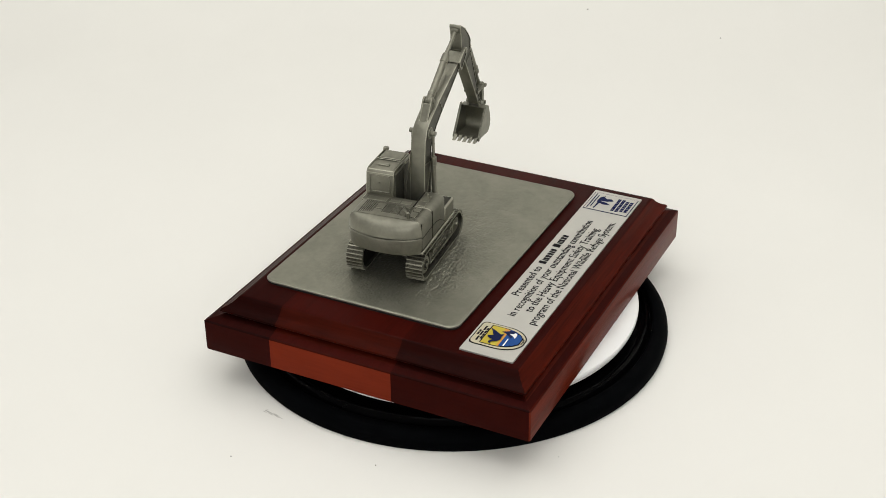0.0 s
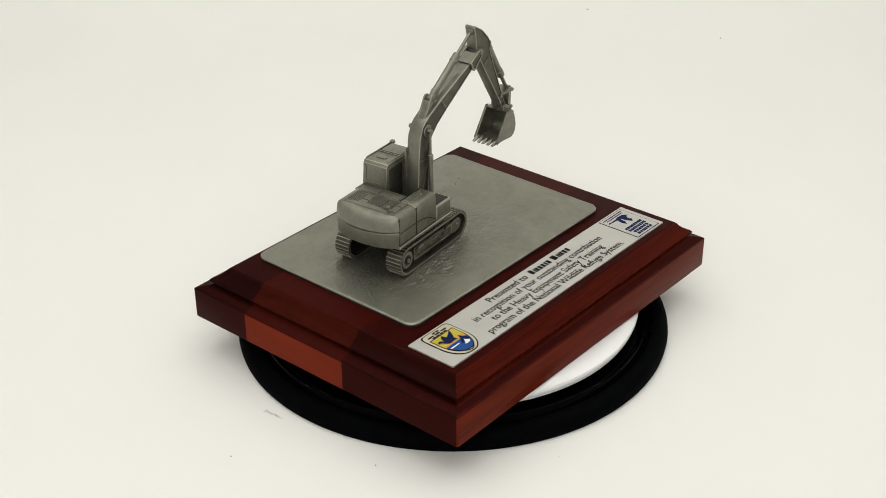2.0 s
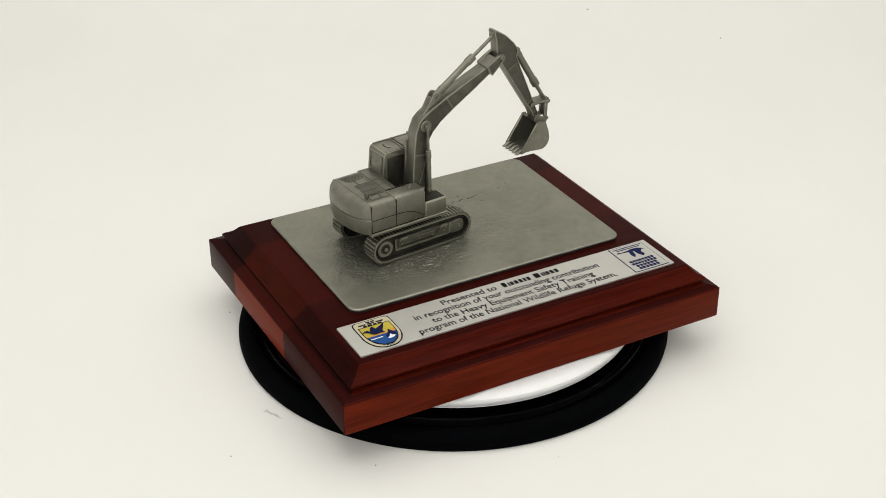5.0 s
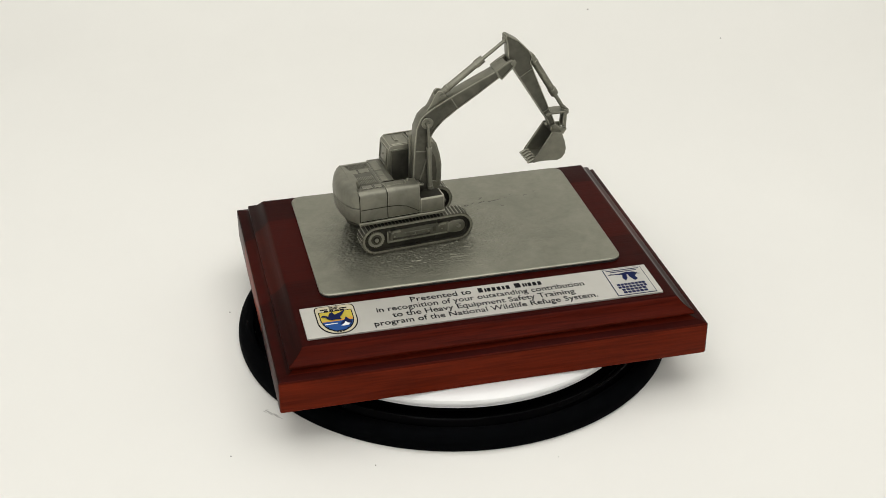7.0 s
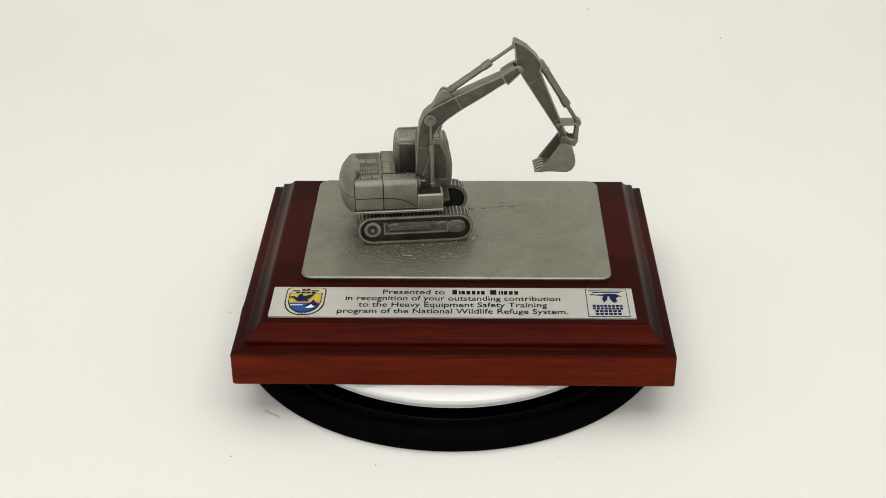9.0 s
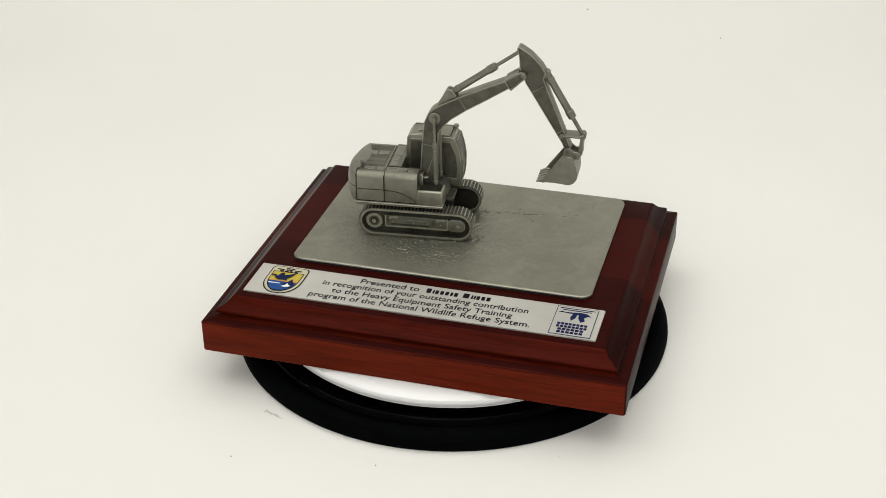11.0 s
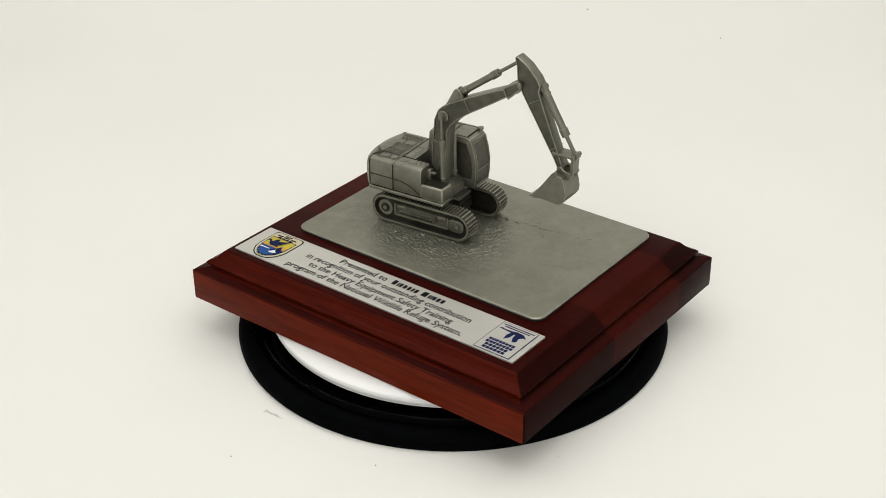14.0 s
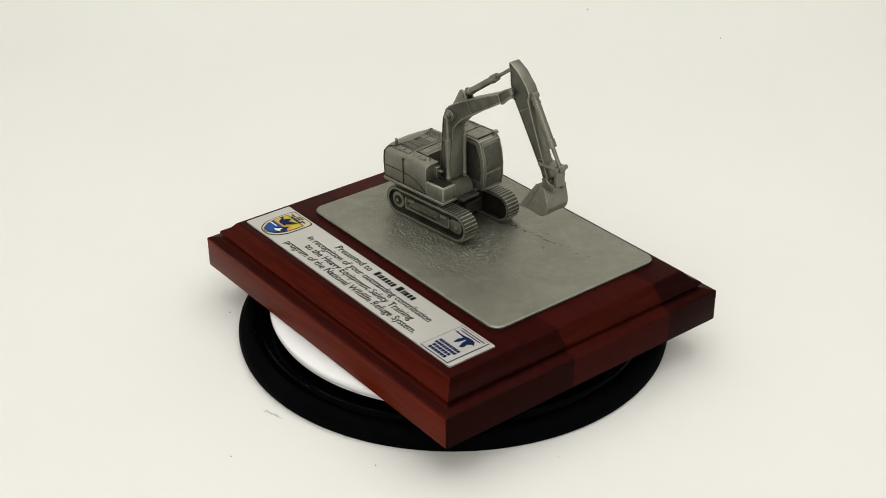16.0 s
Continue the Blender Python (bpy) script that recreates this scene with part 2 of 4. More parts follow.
def moulded_base():
    """Loft of rectangles from the foot up to the flat top."""
    steps = [(0.0006, 0.0), (0.0001, 0.0004), (0.0, 0.0010), (0.0, 0.0175), (0.0002, 0.0180), (0.0009, 0.0184), (0.0022, 0.0188), (0.0046, 0.0194), (0.0066, 0.0202), (0.0080, 0.0210), (0.0085, 0.0215),
             (0.0064, 0.0218), (0.0058, 0.0220), (0.0056, 0.0224), (0.0057, 0.0232), (0.0064, 0.0239), (0.0080, 0.0246), (0.0100, 0.0262), (0.0114, 0.0279), (0.0123, 0.0292), (0.0130, 0.0298), (0.0140, 0.0300)]
    bm = bmesh.new()
    rings = []
    for i, z in steps:
        xa, xb, ya, yb = BX0 + i * 1.15, BX1 - i * 1.06, BY0 + i, BY1 - i * 1.15
        r = 0.0014 if z < 0.0180 else 0.0006
        rings.append([bm.verts.new((x, y, z)) for x, y in rounded(xa, xb, ya, yb, r, 3)])
    n = len(rings[0])
    for a, b in zip(rings, rings[1:]):
        for k in range(n):
            bm.faces.new((a[k], a[(k + 1) % n], b[(k + 1) % n], b[k]))
    bm.faces.new(rings[0][::-1]), bm.faces.new(rings[-1])
    return bm


def board(y0, y1):
    """One of the glued boards, between two joints given by their y at the left and the right end."""
    bm = moulded_base()
    for y, sign in ((y0, 1), (y1, -1)):
        if y is None:
            continue
        geom = bm.verts[:] + bm.edges[:] + bm.faces[:]
        along = Vector((BX1 - BX0, y[1] - y[0], 0)).normalized()
        cut = bmesh.ops.bisect_plane(bm, geom=geom, plane_co=(BX0, y[0], 0), plane_no=(along.y * sign, -along.x * sign, 0), clear_outer=True)
        bmesh.ops.contextual_create(bm, geom=[e for e in cut["geom_cut"] if isinstance(e, bmesh.types.BMEdge)])
    return bm


def crease(x, y):
    """A thin jagged crease that runs off ahead of the tracks, 0 to 1."""
    if not 0.004 < x < 0.070:
        return 0.0
    line = 0.0372 + 0.168 * (x - 0.008) + 0.0026 * noise.noise(Vector((x * 170, 2.6, 0.4))) + 0.0016 * noise.noise(Vector((x * 520, 5.1, 0.9)))
    fade = max(0.0, min(1.0, 0.35 + 1.9 * noise.noise(Vector((x * 260, 8.3, 0.2)))))
    near = 1.0 + 1.8 * max(0.0, 1 - (x - 0.004) / 0.032)
    deep = fade * math.exp(-((y - line) / (0.00042 * near)) ** 2)
    # branches that leave it on both sides in its first half
    for xa, slope, seed in ((0.012, -0.55, 1.1), (0.020, 0.80, 4.4), (0.029, -0.70, 7.2), (0.036, 0.45, 3.3)):
        if xa < x < xa + 0.012:
            side = 0.0372 + 0.168 * (xa - 0.008) + slope * (x - xa) + 0.0018 * noise.noise(Vector((x * 380, seed, 0.7)))
            gap = max(0.0, min(1.0, 0.2 + 2.0 * noise.noise(Vector((x * 330, seed, 6.0)))))
            deep = max(deep, 0.8 * gap * math.exp(-((y - side) / 0.00050) ** 2))
    return deep * (0.6 + 0.9 * abs(noise.noise(Vector((x * 900, y * 900, 1.7)))))


def ground_height(x, y):
    """Cast ground on the pewter plate: rough round the tracks, a few low ripples beyond."""
    d = math.hypot((x + 0.020) / 0.058, (y - 0.010) / 0.044) + 0.16 * noise.noise(Vector((x * 55, y * 55, 5.5)))
    rough = max(0.0, min(1.0, 1.35 - d))
    rough = rough * rough * (3 - 2 * rough)
    n = noise.fractal(Vector((x * 520, y * 860, 3.1)), 0.7, 2.1, 3) * 0.00043
    n += noise.noise(Vector((x * 170, y * 260, 7.7))) * 0.00042
    marks = 0.0
    for xa, ya, xb, yb, wide, deep in ((0.020, -0.004, 0.060, 0.0130, 0.0026, 0.00045), (-0.078, 0.040, -0.055, 0.030, 0.006, 0.00030)):
        k = max(0.0, min(1.0, ((x - xa) * (xb - xa) + (y - ya) * (yb - ya)) / ((xb - xa) ** 2 + (yb - ya) ** 2)))
        off = math.hypot(x - xa - k * (xb - xa), y - ya - k * (yb - ya)) / wide
        if off < 1:
            crack = noise.fractal(Vector((x * 420, y * 300, 9.4)), 0.8, 2.0, 3)
            patch = max(0.0, min(1.0, 0.5 + 1.6 * noise.noise(Vector((x * 120, y * 60, 4.2)))))
            marks -= deep * patch * (1 - off * off) * max(0.0, 0.55 - abs(crack) * 1.6)
    marks -= 0.00035 * crease(x, y)
    low = noise.noise(Vector((x * 40, y * 40, 1.3))) * 0.00012
    fine = noise.fractal(Vector((x * 210, y * 330, 6.1)), 0.8, 2.0, 3)
    ripple = max(0.0, min(1.0, 1 - math.hypot((x - 0.030) / 0.042, (y + 0.002) / 0.030))) * max(0.0, fine - 0.12) * 0.00055
    return n * rough + marks + low - ripple


def build_plaque():
    plaque = new("award_plaque")
    tagged(plaque, "polished red wooden award plaque with pewter plate and printed nameplate", "award")
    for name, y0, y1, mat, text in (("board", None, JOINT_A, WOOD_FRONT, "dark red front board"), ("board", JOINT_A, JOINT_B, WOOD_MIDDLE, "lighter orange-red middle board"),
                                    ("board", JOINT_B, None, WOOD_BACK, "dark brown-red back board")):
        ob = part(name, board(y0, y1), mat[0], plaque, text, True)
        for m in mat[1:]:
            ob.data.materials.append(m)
        # Pick the lit or shaded wood copy by the way each face turns.
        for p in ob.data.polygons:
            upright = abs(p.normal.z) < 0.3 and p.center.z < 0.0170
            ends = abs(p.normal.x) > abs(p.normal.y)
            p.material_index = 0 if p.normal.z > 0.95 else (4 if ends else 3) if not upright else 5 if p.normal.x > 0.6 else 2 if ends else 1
    # pewter plate with a rounded outline, a soft edge and cast ground
    x0, x1, y0, y1 = -0.0826, 0.0860, -0.0412, 0.0748
    # A black sheet added to paint the shadow gap below the plate's edge.
    part("shadow_gap", prism(rounded(x0 + 0.0003, x1 - 0.0003, y0 + 0.0003, y1 - 0.0003, 0.0062), WOOD_TOP - 0.0002, WOOD_TOP + 0.0013, "xy"), SHADOW_GAP, plaque, "black sheet standing in for the shadow gap under the pewter plate")
    bm = bmesh.new()
    nx, ny, r = 440, 300, 0.0065
    grid = {}
    for i in range(nx + 1):
        for j in range(ny + 1):
            x, y = x0 + (x1 - x0) * i / nx, y0 + (y1 - y0) * j / ny
            cx, cy = min(max(x, x0 + r), x1 - r), min(max(y, y0 + r), y1 - r)
            dx, dy = x - cx, y - cy
            if dx and dy:  # corner square onto a quarter disc
                m, d = max(abs(dx), abs(dy)), math.hypot(dx, dy)
                x, y = cx + dx * m / d, cy + dy * m / d
            edge = r - math.hypot(x - cx, y - cy) if dx and dy else min(x - x0, x1 - x, y - y0, y1 - y)
            z = PLATE_TOP - 0.0007 * max(0.0, 1 - edge / 0.0009) ** 2 + ground_height(x, y) * min(1, edge / 0.004)
            grid[i, j] = bm.verts.new((x, y, z))
    for i in range(nx):
        for j in range(ny):
            bm.faces.new((grid[i, j], grid[i + 1, j], grid[i + 1, j + 1], grid[i, j + 1]))
    ring = [(i, 0) for i in range(nx)] + [(nx, j) for j in range(ny)] + [(i, ny) for i in range(nx, 0, -1)] + [(0, j) for j in range(ny, 0, -1)]
    low = [bm.verts.new((grid[k].co.x, grid[k].co.y, WOOD_TOP + 0.0012)) for k in ring]
    for k in range(len(ring)):
        a, b = grid[ring[k]], grid[ring[(k + 1) % len(ring)]]
        bm.faces.new((b, a, low[k], low[(k + 1) % len(ring)]))
    bm.faces.new(low)
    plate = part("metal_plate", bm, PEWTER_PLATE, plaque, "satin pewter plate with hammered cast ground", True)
    plate.data.materials.append(PEWTER_BRIGHT)
    plate.data.materials.append(PEWTER_PANEL)
    for p in plate.data.polygons:
        x, y = p.center.x, p.center.y
        cx, cy = min(max(x, x0 + r), x1 - r), min(max(y, y0 + r), y1 - r)
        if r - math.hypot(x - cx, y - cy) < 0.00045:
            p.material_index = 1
        elif crease(x, y) > 0.40:  # dark patina left in the crease
            p.material_index = 2
    build_nameplate(plaque)
    return plaque


NX0, NX1, NY0, NY1 = -0.0955, 0.0956, -0.0786, -0.0492
NZ = WOOD_TOP + 0.0009


def flat(name, outline, mat, parent, z, t=0.00012):
    return part(name, prism(outline, z, z + t, "xy"), mat, parent)


def text_mesh(name, words, size, cx, y, width, mat, parent, z):
    cu = bpy.data.curves.new(name, "FONT")
    cu.body, cu.size, cu.align_x, cu.resolution_u = words, size, "CENTER", 3
    cu.offset = 0.00004
    tmp = bpy.data.objects.new(name, cu)
    me = bpy.data.meshes.new_from_object(tmp)
    bpy.data.objects.remove(tmp)
    xs = [v.co.x for v in me.vertices]
    k = width / (max(xs) - min(xs))
    mid = (max(xs) + min(xs)) / 2
    for v in me.vertices:
        v.co = ((v.co.x - mid) * k + cx, v.co.y + y, z)
    bm = bmesh.new()
    bm.from_mesh(me)
    bpy.data.meshes.remove(me)
    top = bmesh.ops.extrude_face_region(bm, geom=bm.faces[:])
    for g in top["geom"]:
        if isinstance(g, bmesh.types.BMVert):
            g.co.z += 0.00008
    return part(name, bm, mat, parent)


def build_nameplate(plaque):
    plate = part("nameplate", prism(rounded(NX0, NX1, NY0, NY1, 0.0004, 2), WOOD_TOP - 0.0001, NZ, "xy", 0.0001), SILVER, plaque, "satin silver nameplate printed with black lettering")
    z = NZ + 0.00005
    mid = 0.0003
    text_mesh("lettering", "Presented to", 0.0066, -0.0205, -0.0562, 0.0330, INK, plate, z)
    # the recipient's name, kept as bars
    x = 0.0
    for widths in ((0.0030, 0.0010, 0.0022, 0.0024, 0.0023, 0.0017, 0.0024), (0.0040, 0.0010, 0.0010, 0.0022, 0.0024, 0.0024)):
        for k, w in enumerate(widths):
            flat("name_bar", rounded(x, x + max(0.0010, w * 0.82), -0.0562, -0.0518 if k == 0 else -0.0527, 0.0003, 2), INK, plate, z)
            x += w + 0.00045
        x += 0.0020
    text_mesh("lettering", "in recognition of your outstanding contribution", 0.0066, mid, -0.0624, 0.1135, INK, plate, z)
    text_mesh("lettering", "to the Heavy Equipment Safety Training", 0.0066, mid, -0.0688, 0.0990, INK, plate, z)
    text_mesh("lettering", "program of the National Wildlife Refuge System.", 0.0066, mid, -0.0751, 0.1205, INK, plate, z)
    # shield emblem
    cx, top, bot = -0.0778, -0.0503, -0.0776

    def shield(k):
        w = 0.0106 - k
        t, b = top - k, bot + k
        pts = [(cx - w + 0.0022, t), (cx + w - 0.0022, t), (cx + w - 0.0006, t - 0.0008), (cx + w, t - 0.0026)]
        n = 10
        pts += [(cx + w * math.cos(a) ** 0.9, b + 0.0130 * (1 - math.sin(a))) for a in [radians(90 * i / n) for i in range(n)]]
        pts += [(cx - w * math.cos(a) ** 0.9, b + 0.0130 * (1 - math.sin(a))) for a in [radians(90 * i / n) for i in range(n - 1, -1, -1)]]
        pts += [(cx - w, t - 0.0026), (cx - w + 0.0006, t - 0.0008)]
        out = []
        for q in pts:
            if not out or math.hypot(q[0] - out[-1][0], q[1] - out[-1][1]) > 1e-5:
                out.append(q)
        return out
    dz = 0.00012
    emblem = flat("shield_emblem", shield(0.0), INK, plate, z)
    emblem["label"] = "shield emblem with blue bird over water"
    flat("shield_face", shield(0.0006), CREAM, plate, z + dz)
    for k, (w, y) in enumerate(((0.0052, -0.0518), (0.0150, -0.0533), (0.0110, -0.0548))):
        for q in range(2 + k):
            step = w / (2 + k)
            x = cx - w / 2 + q * step
            flat("letter_bar", [(x, y - 0.0010), (x + step * 0.8, y - 0.0010), (x + step * 0.8, y), (x, y)], INK, plate, z + 2 * dz)

    def clipped(y0, y1, k):
        """The part of the shield between two heights."""
        pts, n = [], 8
        for i in range(n + 1):
            y = y0 + (y1 - y0) * i / n
            s_ = max(0.0, min(1.0, 1 - (y - bot - k) / 0.0130))
            w = (0.0106 - k) * math.cos(math.asin(s_)) ** 0.9 if s_ < 0.999 else 0.0008
            pts.append((w, y))
        return [(cx + w, y) for w, y in pts] + [(cx - w, y) for w, y in reversed(pts)]
    flat("field_border", clipped(-0.0753, -0.0559, 0.0018), INK, plate, z + 1.5 * dz)
    flat("sky_field", clipped(-0.0665, -0.0565, 0.0023), YELLOW, plate, z + 2 * dz)
    flat("hills", [(cx - 0.0078, -0.0668), (cx + 0.0078, -0.0668), (cx + 0.0080, -0.0632), (cx + 0.0060, -0.0638), (cx + 0.0025, -0.0648), (cx - 0.0080, -0.0652)], ORANGE, plate, z + 3 * dz)
    flat("water", clipped(-0.0749, -0.0662, 0.0023), BLUE, plate, z + 4 * dz)
    for k in range(9):
        x = cx - 0.0066 + k * 0.00147
        y = -0.0768 + 0.0048 * ((k - 4) / 4.0) ** 2
        flat("letter_bar", [(x, y), (x + 0.0010, y), (x + 0.0010, y + 0.0007), (x, y + 0.0007)], INK, plate, z + 5 * dz)
    flat("water_streak", [(cx - 0.0070, -0.0690), (cx - 0.0005, -0.0687), (cx - 0.0005, -0.0682), (cx - 0.0072, -0.0682)], PALE, plate, z + 5 * dz)
    flat("mountain_peak", [(cx + 0.0006, -0.0696), (cx + 0.0022, -0.0672), (cx + 0.0036, -0.0656), (cx + 0.0046, -0.0630), (cx + 0.0056, -0.0652), (cx + 0.0070, -0.0670), (cx + 0.0070, -0.0696)], NAVY, plate, z + 5 * dz)
    flat("mountain", [(cx + 0.0010, -0.0712), (cx + 0.0026, -0.0698), (cx + 0.0038, -0.0676), (cx + 0.0044, -0.0692), (cx + 0.0058, -0.0700), (cx + 0.0048, -0.0712), (cx + 0.0026, -0.0716)], PALE, plate, z + 6 * dz)
    flat("bird", [(cx - 0.0084, -0.0617), (cx - 0.0074, -0.0604), (cx - 0.0060, -0.0602), (cx - 0.0044, -0.0618), (cx - 0.0034, -0.0588), (cx - 0.0018, -0.0576), (cx - 0.0008, -0.0604),
                  (cx + 0.0026, -0.0586), (cx + 0.0052, -0.0566), (cx + 0.0034, -0.0604), (cx + 0.0014, -0.0634), (cx + 0.0022, -0.0652), (cx - 0.0002, -0.0648), (cx - 0.0030, -0.0652),
                  (cx - 0.0048, -0.0640), (cx - 0.0058, -0.0620), (cx - 0.0070, -0.0614)], NAVY, plate, z + 7 * dz)
    # square emblem
    x0, x1, y0, y1, b = 0.0708, 0.0926, -0.0776, -0.0504, 0.0004
    flat("square_emblem", [(x0, y0), (x1, y0), (x1, y1), (x0, y1)], NAVY, plate, z)["label"] = "square emblem with a navy bird"
    flat("emblem_face", [(x0 + b, y0 + b), (x1 - b, y0 + b), (x1 - b, y1 - b), (x0 + b, y1 - b)], SILVER, plate, z + dz)
    zz = z + 2 * dz
    for y, inset in ((-0.0521, 0.0016), (-0.0537, 0.0034)):
        flat("letter_bar", [(x0 + inset, y - 0.0006), (x1 - inset, y - 0.0006), (x1 - inset, y), (x0 + inset, y)], NAVY, plate, zz)
    mx = (x0 + x1) / 2
    bird = flat("bird", [(mx - 0.0094, -0.0566), (mx - 0.0078, -0.0556), (mx - 0.0064, -0.0562), (mx - 0.0020, -0.0560), (mx + 0.0010, -0.0552), (mx + 0.0052, -0.0556), (mx + 0.0080, -0.0582), (mx + 0.0050, -0.0578),
                         (mx + 0.0010, -0.0578), (mx - 0.0030, -0.0572), (mx - 0.0066, -0.0568)], NAVY, plate, zz)
    bird["label"] = "navy flying bird"
    part("wing", prism([(mx - 0.0016, -0.0572), (mx - 0.0026, -0.0604), (mx - 0.0018, -0.0640), (mx + 0.0000, -0.0614), (mx + 0.0006, -0.0578)], zz, zz + dz, "xy"), NAVY, bird)
    part("wing", prism([(mx + 0.0014, -0.0576), (mx + 0.0016, -0.0606), (mx + 0.0034, -0.0644), (mx + 0.0054, -0.0628), (mx + 0.0046, -0.0600), (mx + 0.0062, -0.0580)], zz, zz + dz, "xy"), NAVY, bird)
    for q, (w, count) in enumerate(((0.0160, 8), (0.0162, 8), (0.0138, 6), (0.0138, 6))):
        y = -0.0664 - 0.0026 * q
        for k in range(count):
            st = w / count
            x = mx - w / 2 + k * st
            flat("letter_bar", [(x, y - 0.0019), (x + st * 0.80, y - 0.0019), (x + st * 0.80, y), (x, y)], NAVY, plate, zz)
    return plate


# ---- the excavator ----
YAW, OX, OY = 6.0, -0.0207, -0.0037  # its own axes on the plate: x ahead, y to its cab side


BASE = pose(OX, OY, 0, 0, 0, YAW)
ARM = BASE @ pose(0, 0.0152, 0.11, 0, -0.4, -2.8) @ pose(0, 0, -0.11)  # the boom's turn off the tracks' line and its tilt, fitted to the camera's view


def build_track(ex, y0):
    """One crawler: belt with single shoes, sprocket, idler, side frame and rollers."""
    xa, xb, zc, r, w = -0.0246, 0.0233, 0.0416, 0.0080, 0.0093
    out = 1 if y0 > 0.02 else -1  # the side turned away from the machine
    face = y0 + w if out > 0 else y0
    bm = bmesh.new()
    ring = arc(xb, zc, r, -90, 90, 14) + arc(xa, zc, r, 90, 270, 14)
    hole = arc(xb, zc, r - 0.0011, -90, 90, 14) + arc(xa, zc, r - 0.0011, 90, 270, 14)
    n = len(ring)
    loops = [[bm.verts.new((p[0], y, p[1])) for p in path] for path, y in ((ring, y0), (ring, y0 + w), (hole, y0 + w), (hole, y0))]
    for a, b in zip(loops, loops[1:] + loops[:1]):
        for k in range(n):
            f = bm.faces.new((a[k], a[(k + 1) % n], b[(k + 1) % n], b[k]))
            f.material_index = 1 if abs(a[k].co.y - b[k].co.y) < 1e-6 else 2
    track = place(part("track", bm, PEWTER, ex, "crawler track with ribbed shoes", True), BASE)
    mid = y0 + w / 2
    # Dark core and rollers: the shade inside the track is in their tone.
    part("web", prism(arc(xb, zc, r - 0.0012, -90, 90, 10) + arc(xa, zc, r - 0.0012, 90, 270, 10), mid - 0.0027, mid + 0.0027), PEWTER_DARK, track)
    # sprocket with a notched edge
    cog = [(xa + (0.0049 if k % 2 else 0.0044) * math.cos(k * math.tau / 44), zc + (0.0049 if k % 2 else 0.0044) * math.sin(k * math.tau / 44)) for k in range(44)]
    a, b = sorted((face - out * 0.0022, face - out * 0.0010))
    part("sprocket", prism(cog, a, b), PEWTER_BRIGHT, track)
    for name, rad, depth, mat in (("sprocket_web", 0.0032, 0.0008, PEWTER_PANEL), ("hub", 0.0021, 0.0004, PEWTER_DARK), ("hub_cap", 0.0013, 0.0001, PEWTER_BRIGHT)):
        part(name, rod((xa, face - out * 0.0014, zc), (xa, face - out * depth, zc), rad, rad * 0.94, 20), mat, track, "", True)
    part("idler", prism(rounded(xb - 0.0062, xb + 0.0042, zc - 0.0038, zc + 0.0038, 0.0034, 6), *sorted((face - out * 0.0024, face - out * 0.0011)), "xz", 0.0003), PEWTER, track, "", True)
    part("idler_pin", rod((xb + 0.0004, face - out * 0.0012, zc + 0.0002), (xb + 0.0004, face - out * 0.0002, zc + 0.0002), 0.0013, 0.0011, 14), PEWTER_BRIGHT, track, "", True)
    # side frame: a sunk panel in a raised border, with two step blocks
    bm = bmesh.new()
    a, b = sorted((face - out * 0.0026, face - out * 0.0012))
    part("side_frame", box(-0.0180, 0.0172, a, b, 0.0378, 0.0454, 0.0003), PEWTER_TOP, track)
    a, b = sorted((face - out * 0.0013, face - out * 0.0008))
    for q in ((-0.0183, 0.0177, 0.0385, 0.0392), (-0.0184, -0.0177, 0.0385, 0.0456), (0.0170, 0.0177, 0.0385, 0.0456)):
        add_box(bm, q[0], q[1], a, b, q[2], q[3])
    a, b = sorted((face - out * 0.0013, face - out * 0.0002))
    for x in (-0.0158, 0.0112):
        add_box(bm, x, x + 0.0050, a, b, 0.0444, 0.0457)
        add_box(bm, x, x + 0.0012, a, b, 0.0438, 0.0457)
    part("frame_border", bm, PEWTER_BRIGHT, track)
    a, b = sorted((face - out * 0.0014, face - out * 0.0009))
    part("frame_ridge", box(-0.0085, 0.0075, a, b, 0.0425, 0.0432, 0.0002, 1), PEWTER_TOP, track)
    part("frame_lug", box(0.0085, 0.0105, a, b, 0.0408, 0.0440, 0.0002, 1), PEWTER_PANEL, track)
    for x in (-0.0140, -0.0020, 0.0060, 0.0138):
        part("frame_bolt", rod((x, face - out * 0.0014, 0.0416), (x, face - out * 0.0007, 0.0416), 0.0005, 0.0004, 8), PEWTER_BRIGHT, track)
    part("frame_slot", box(-0.0172, -0.0160, a, b, 0.0400, 0.0450, 0.0002, 1), PEWTER_PANEL, track)
    part("frame_slot", box(-0.0150, 0.0068, a, b, 0.0397, 0.0407, 0.0002, 1), PEWTER_DARK, track)
    for k in range(7):
        x = -0.0165 + k * 0.0053
        part("roller", rod((x, face - out * 0.0030, 0.0360), (x, face - out * 0.0016, 0.0360), 0.0010, 0.0009, 12), PEWTER_DARK, track, "", True)
    # shoes
    bm = prism([(-0.00098, 0.0), (0.00098, 0.0), (0.00090, 0.00035), (0.00034, 0.00040), (0.00026, 0.00080), (-0.00026, 0.00080), (-0.00034, 0.00040), (-0.00090, 0.00035)], -w / 2 - 0.0001, w / 2 + 0.0001)
    me = bpy.data.meshes.new("shoe")
    bmesh.ops.recalc_face_normals(bm, faces=bm.faces)
    for f in bm.faces:
        # Gaps between the ribs are toned darker, their shade painted in.
        h = f.calc_center_median().z
        f.material_index = 1 if h > 0.00075 else 2 if h < 0.0005 and abs(f.normal.y) < 0.5 else 0
    bm.to_mesh(me)
    bm.free()
    for m in (PEWTER, PEWTER_BRIGHT, PEWTER_PANEL):
        me.materials.append(m)
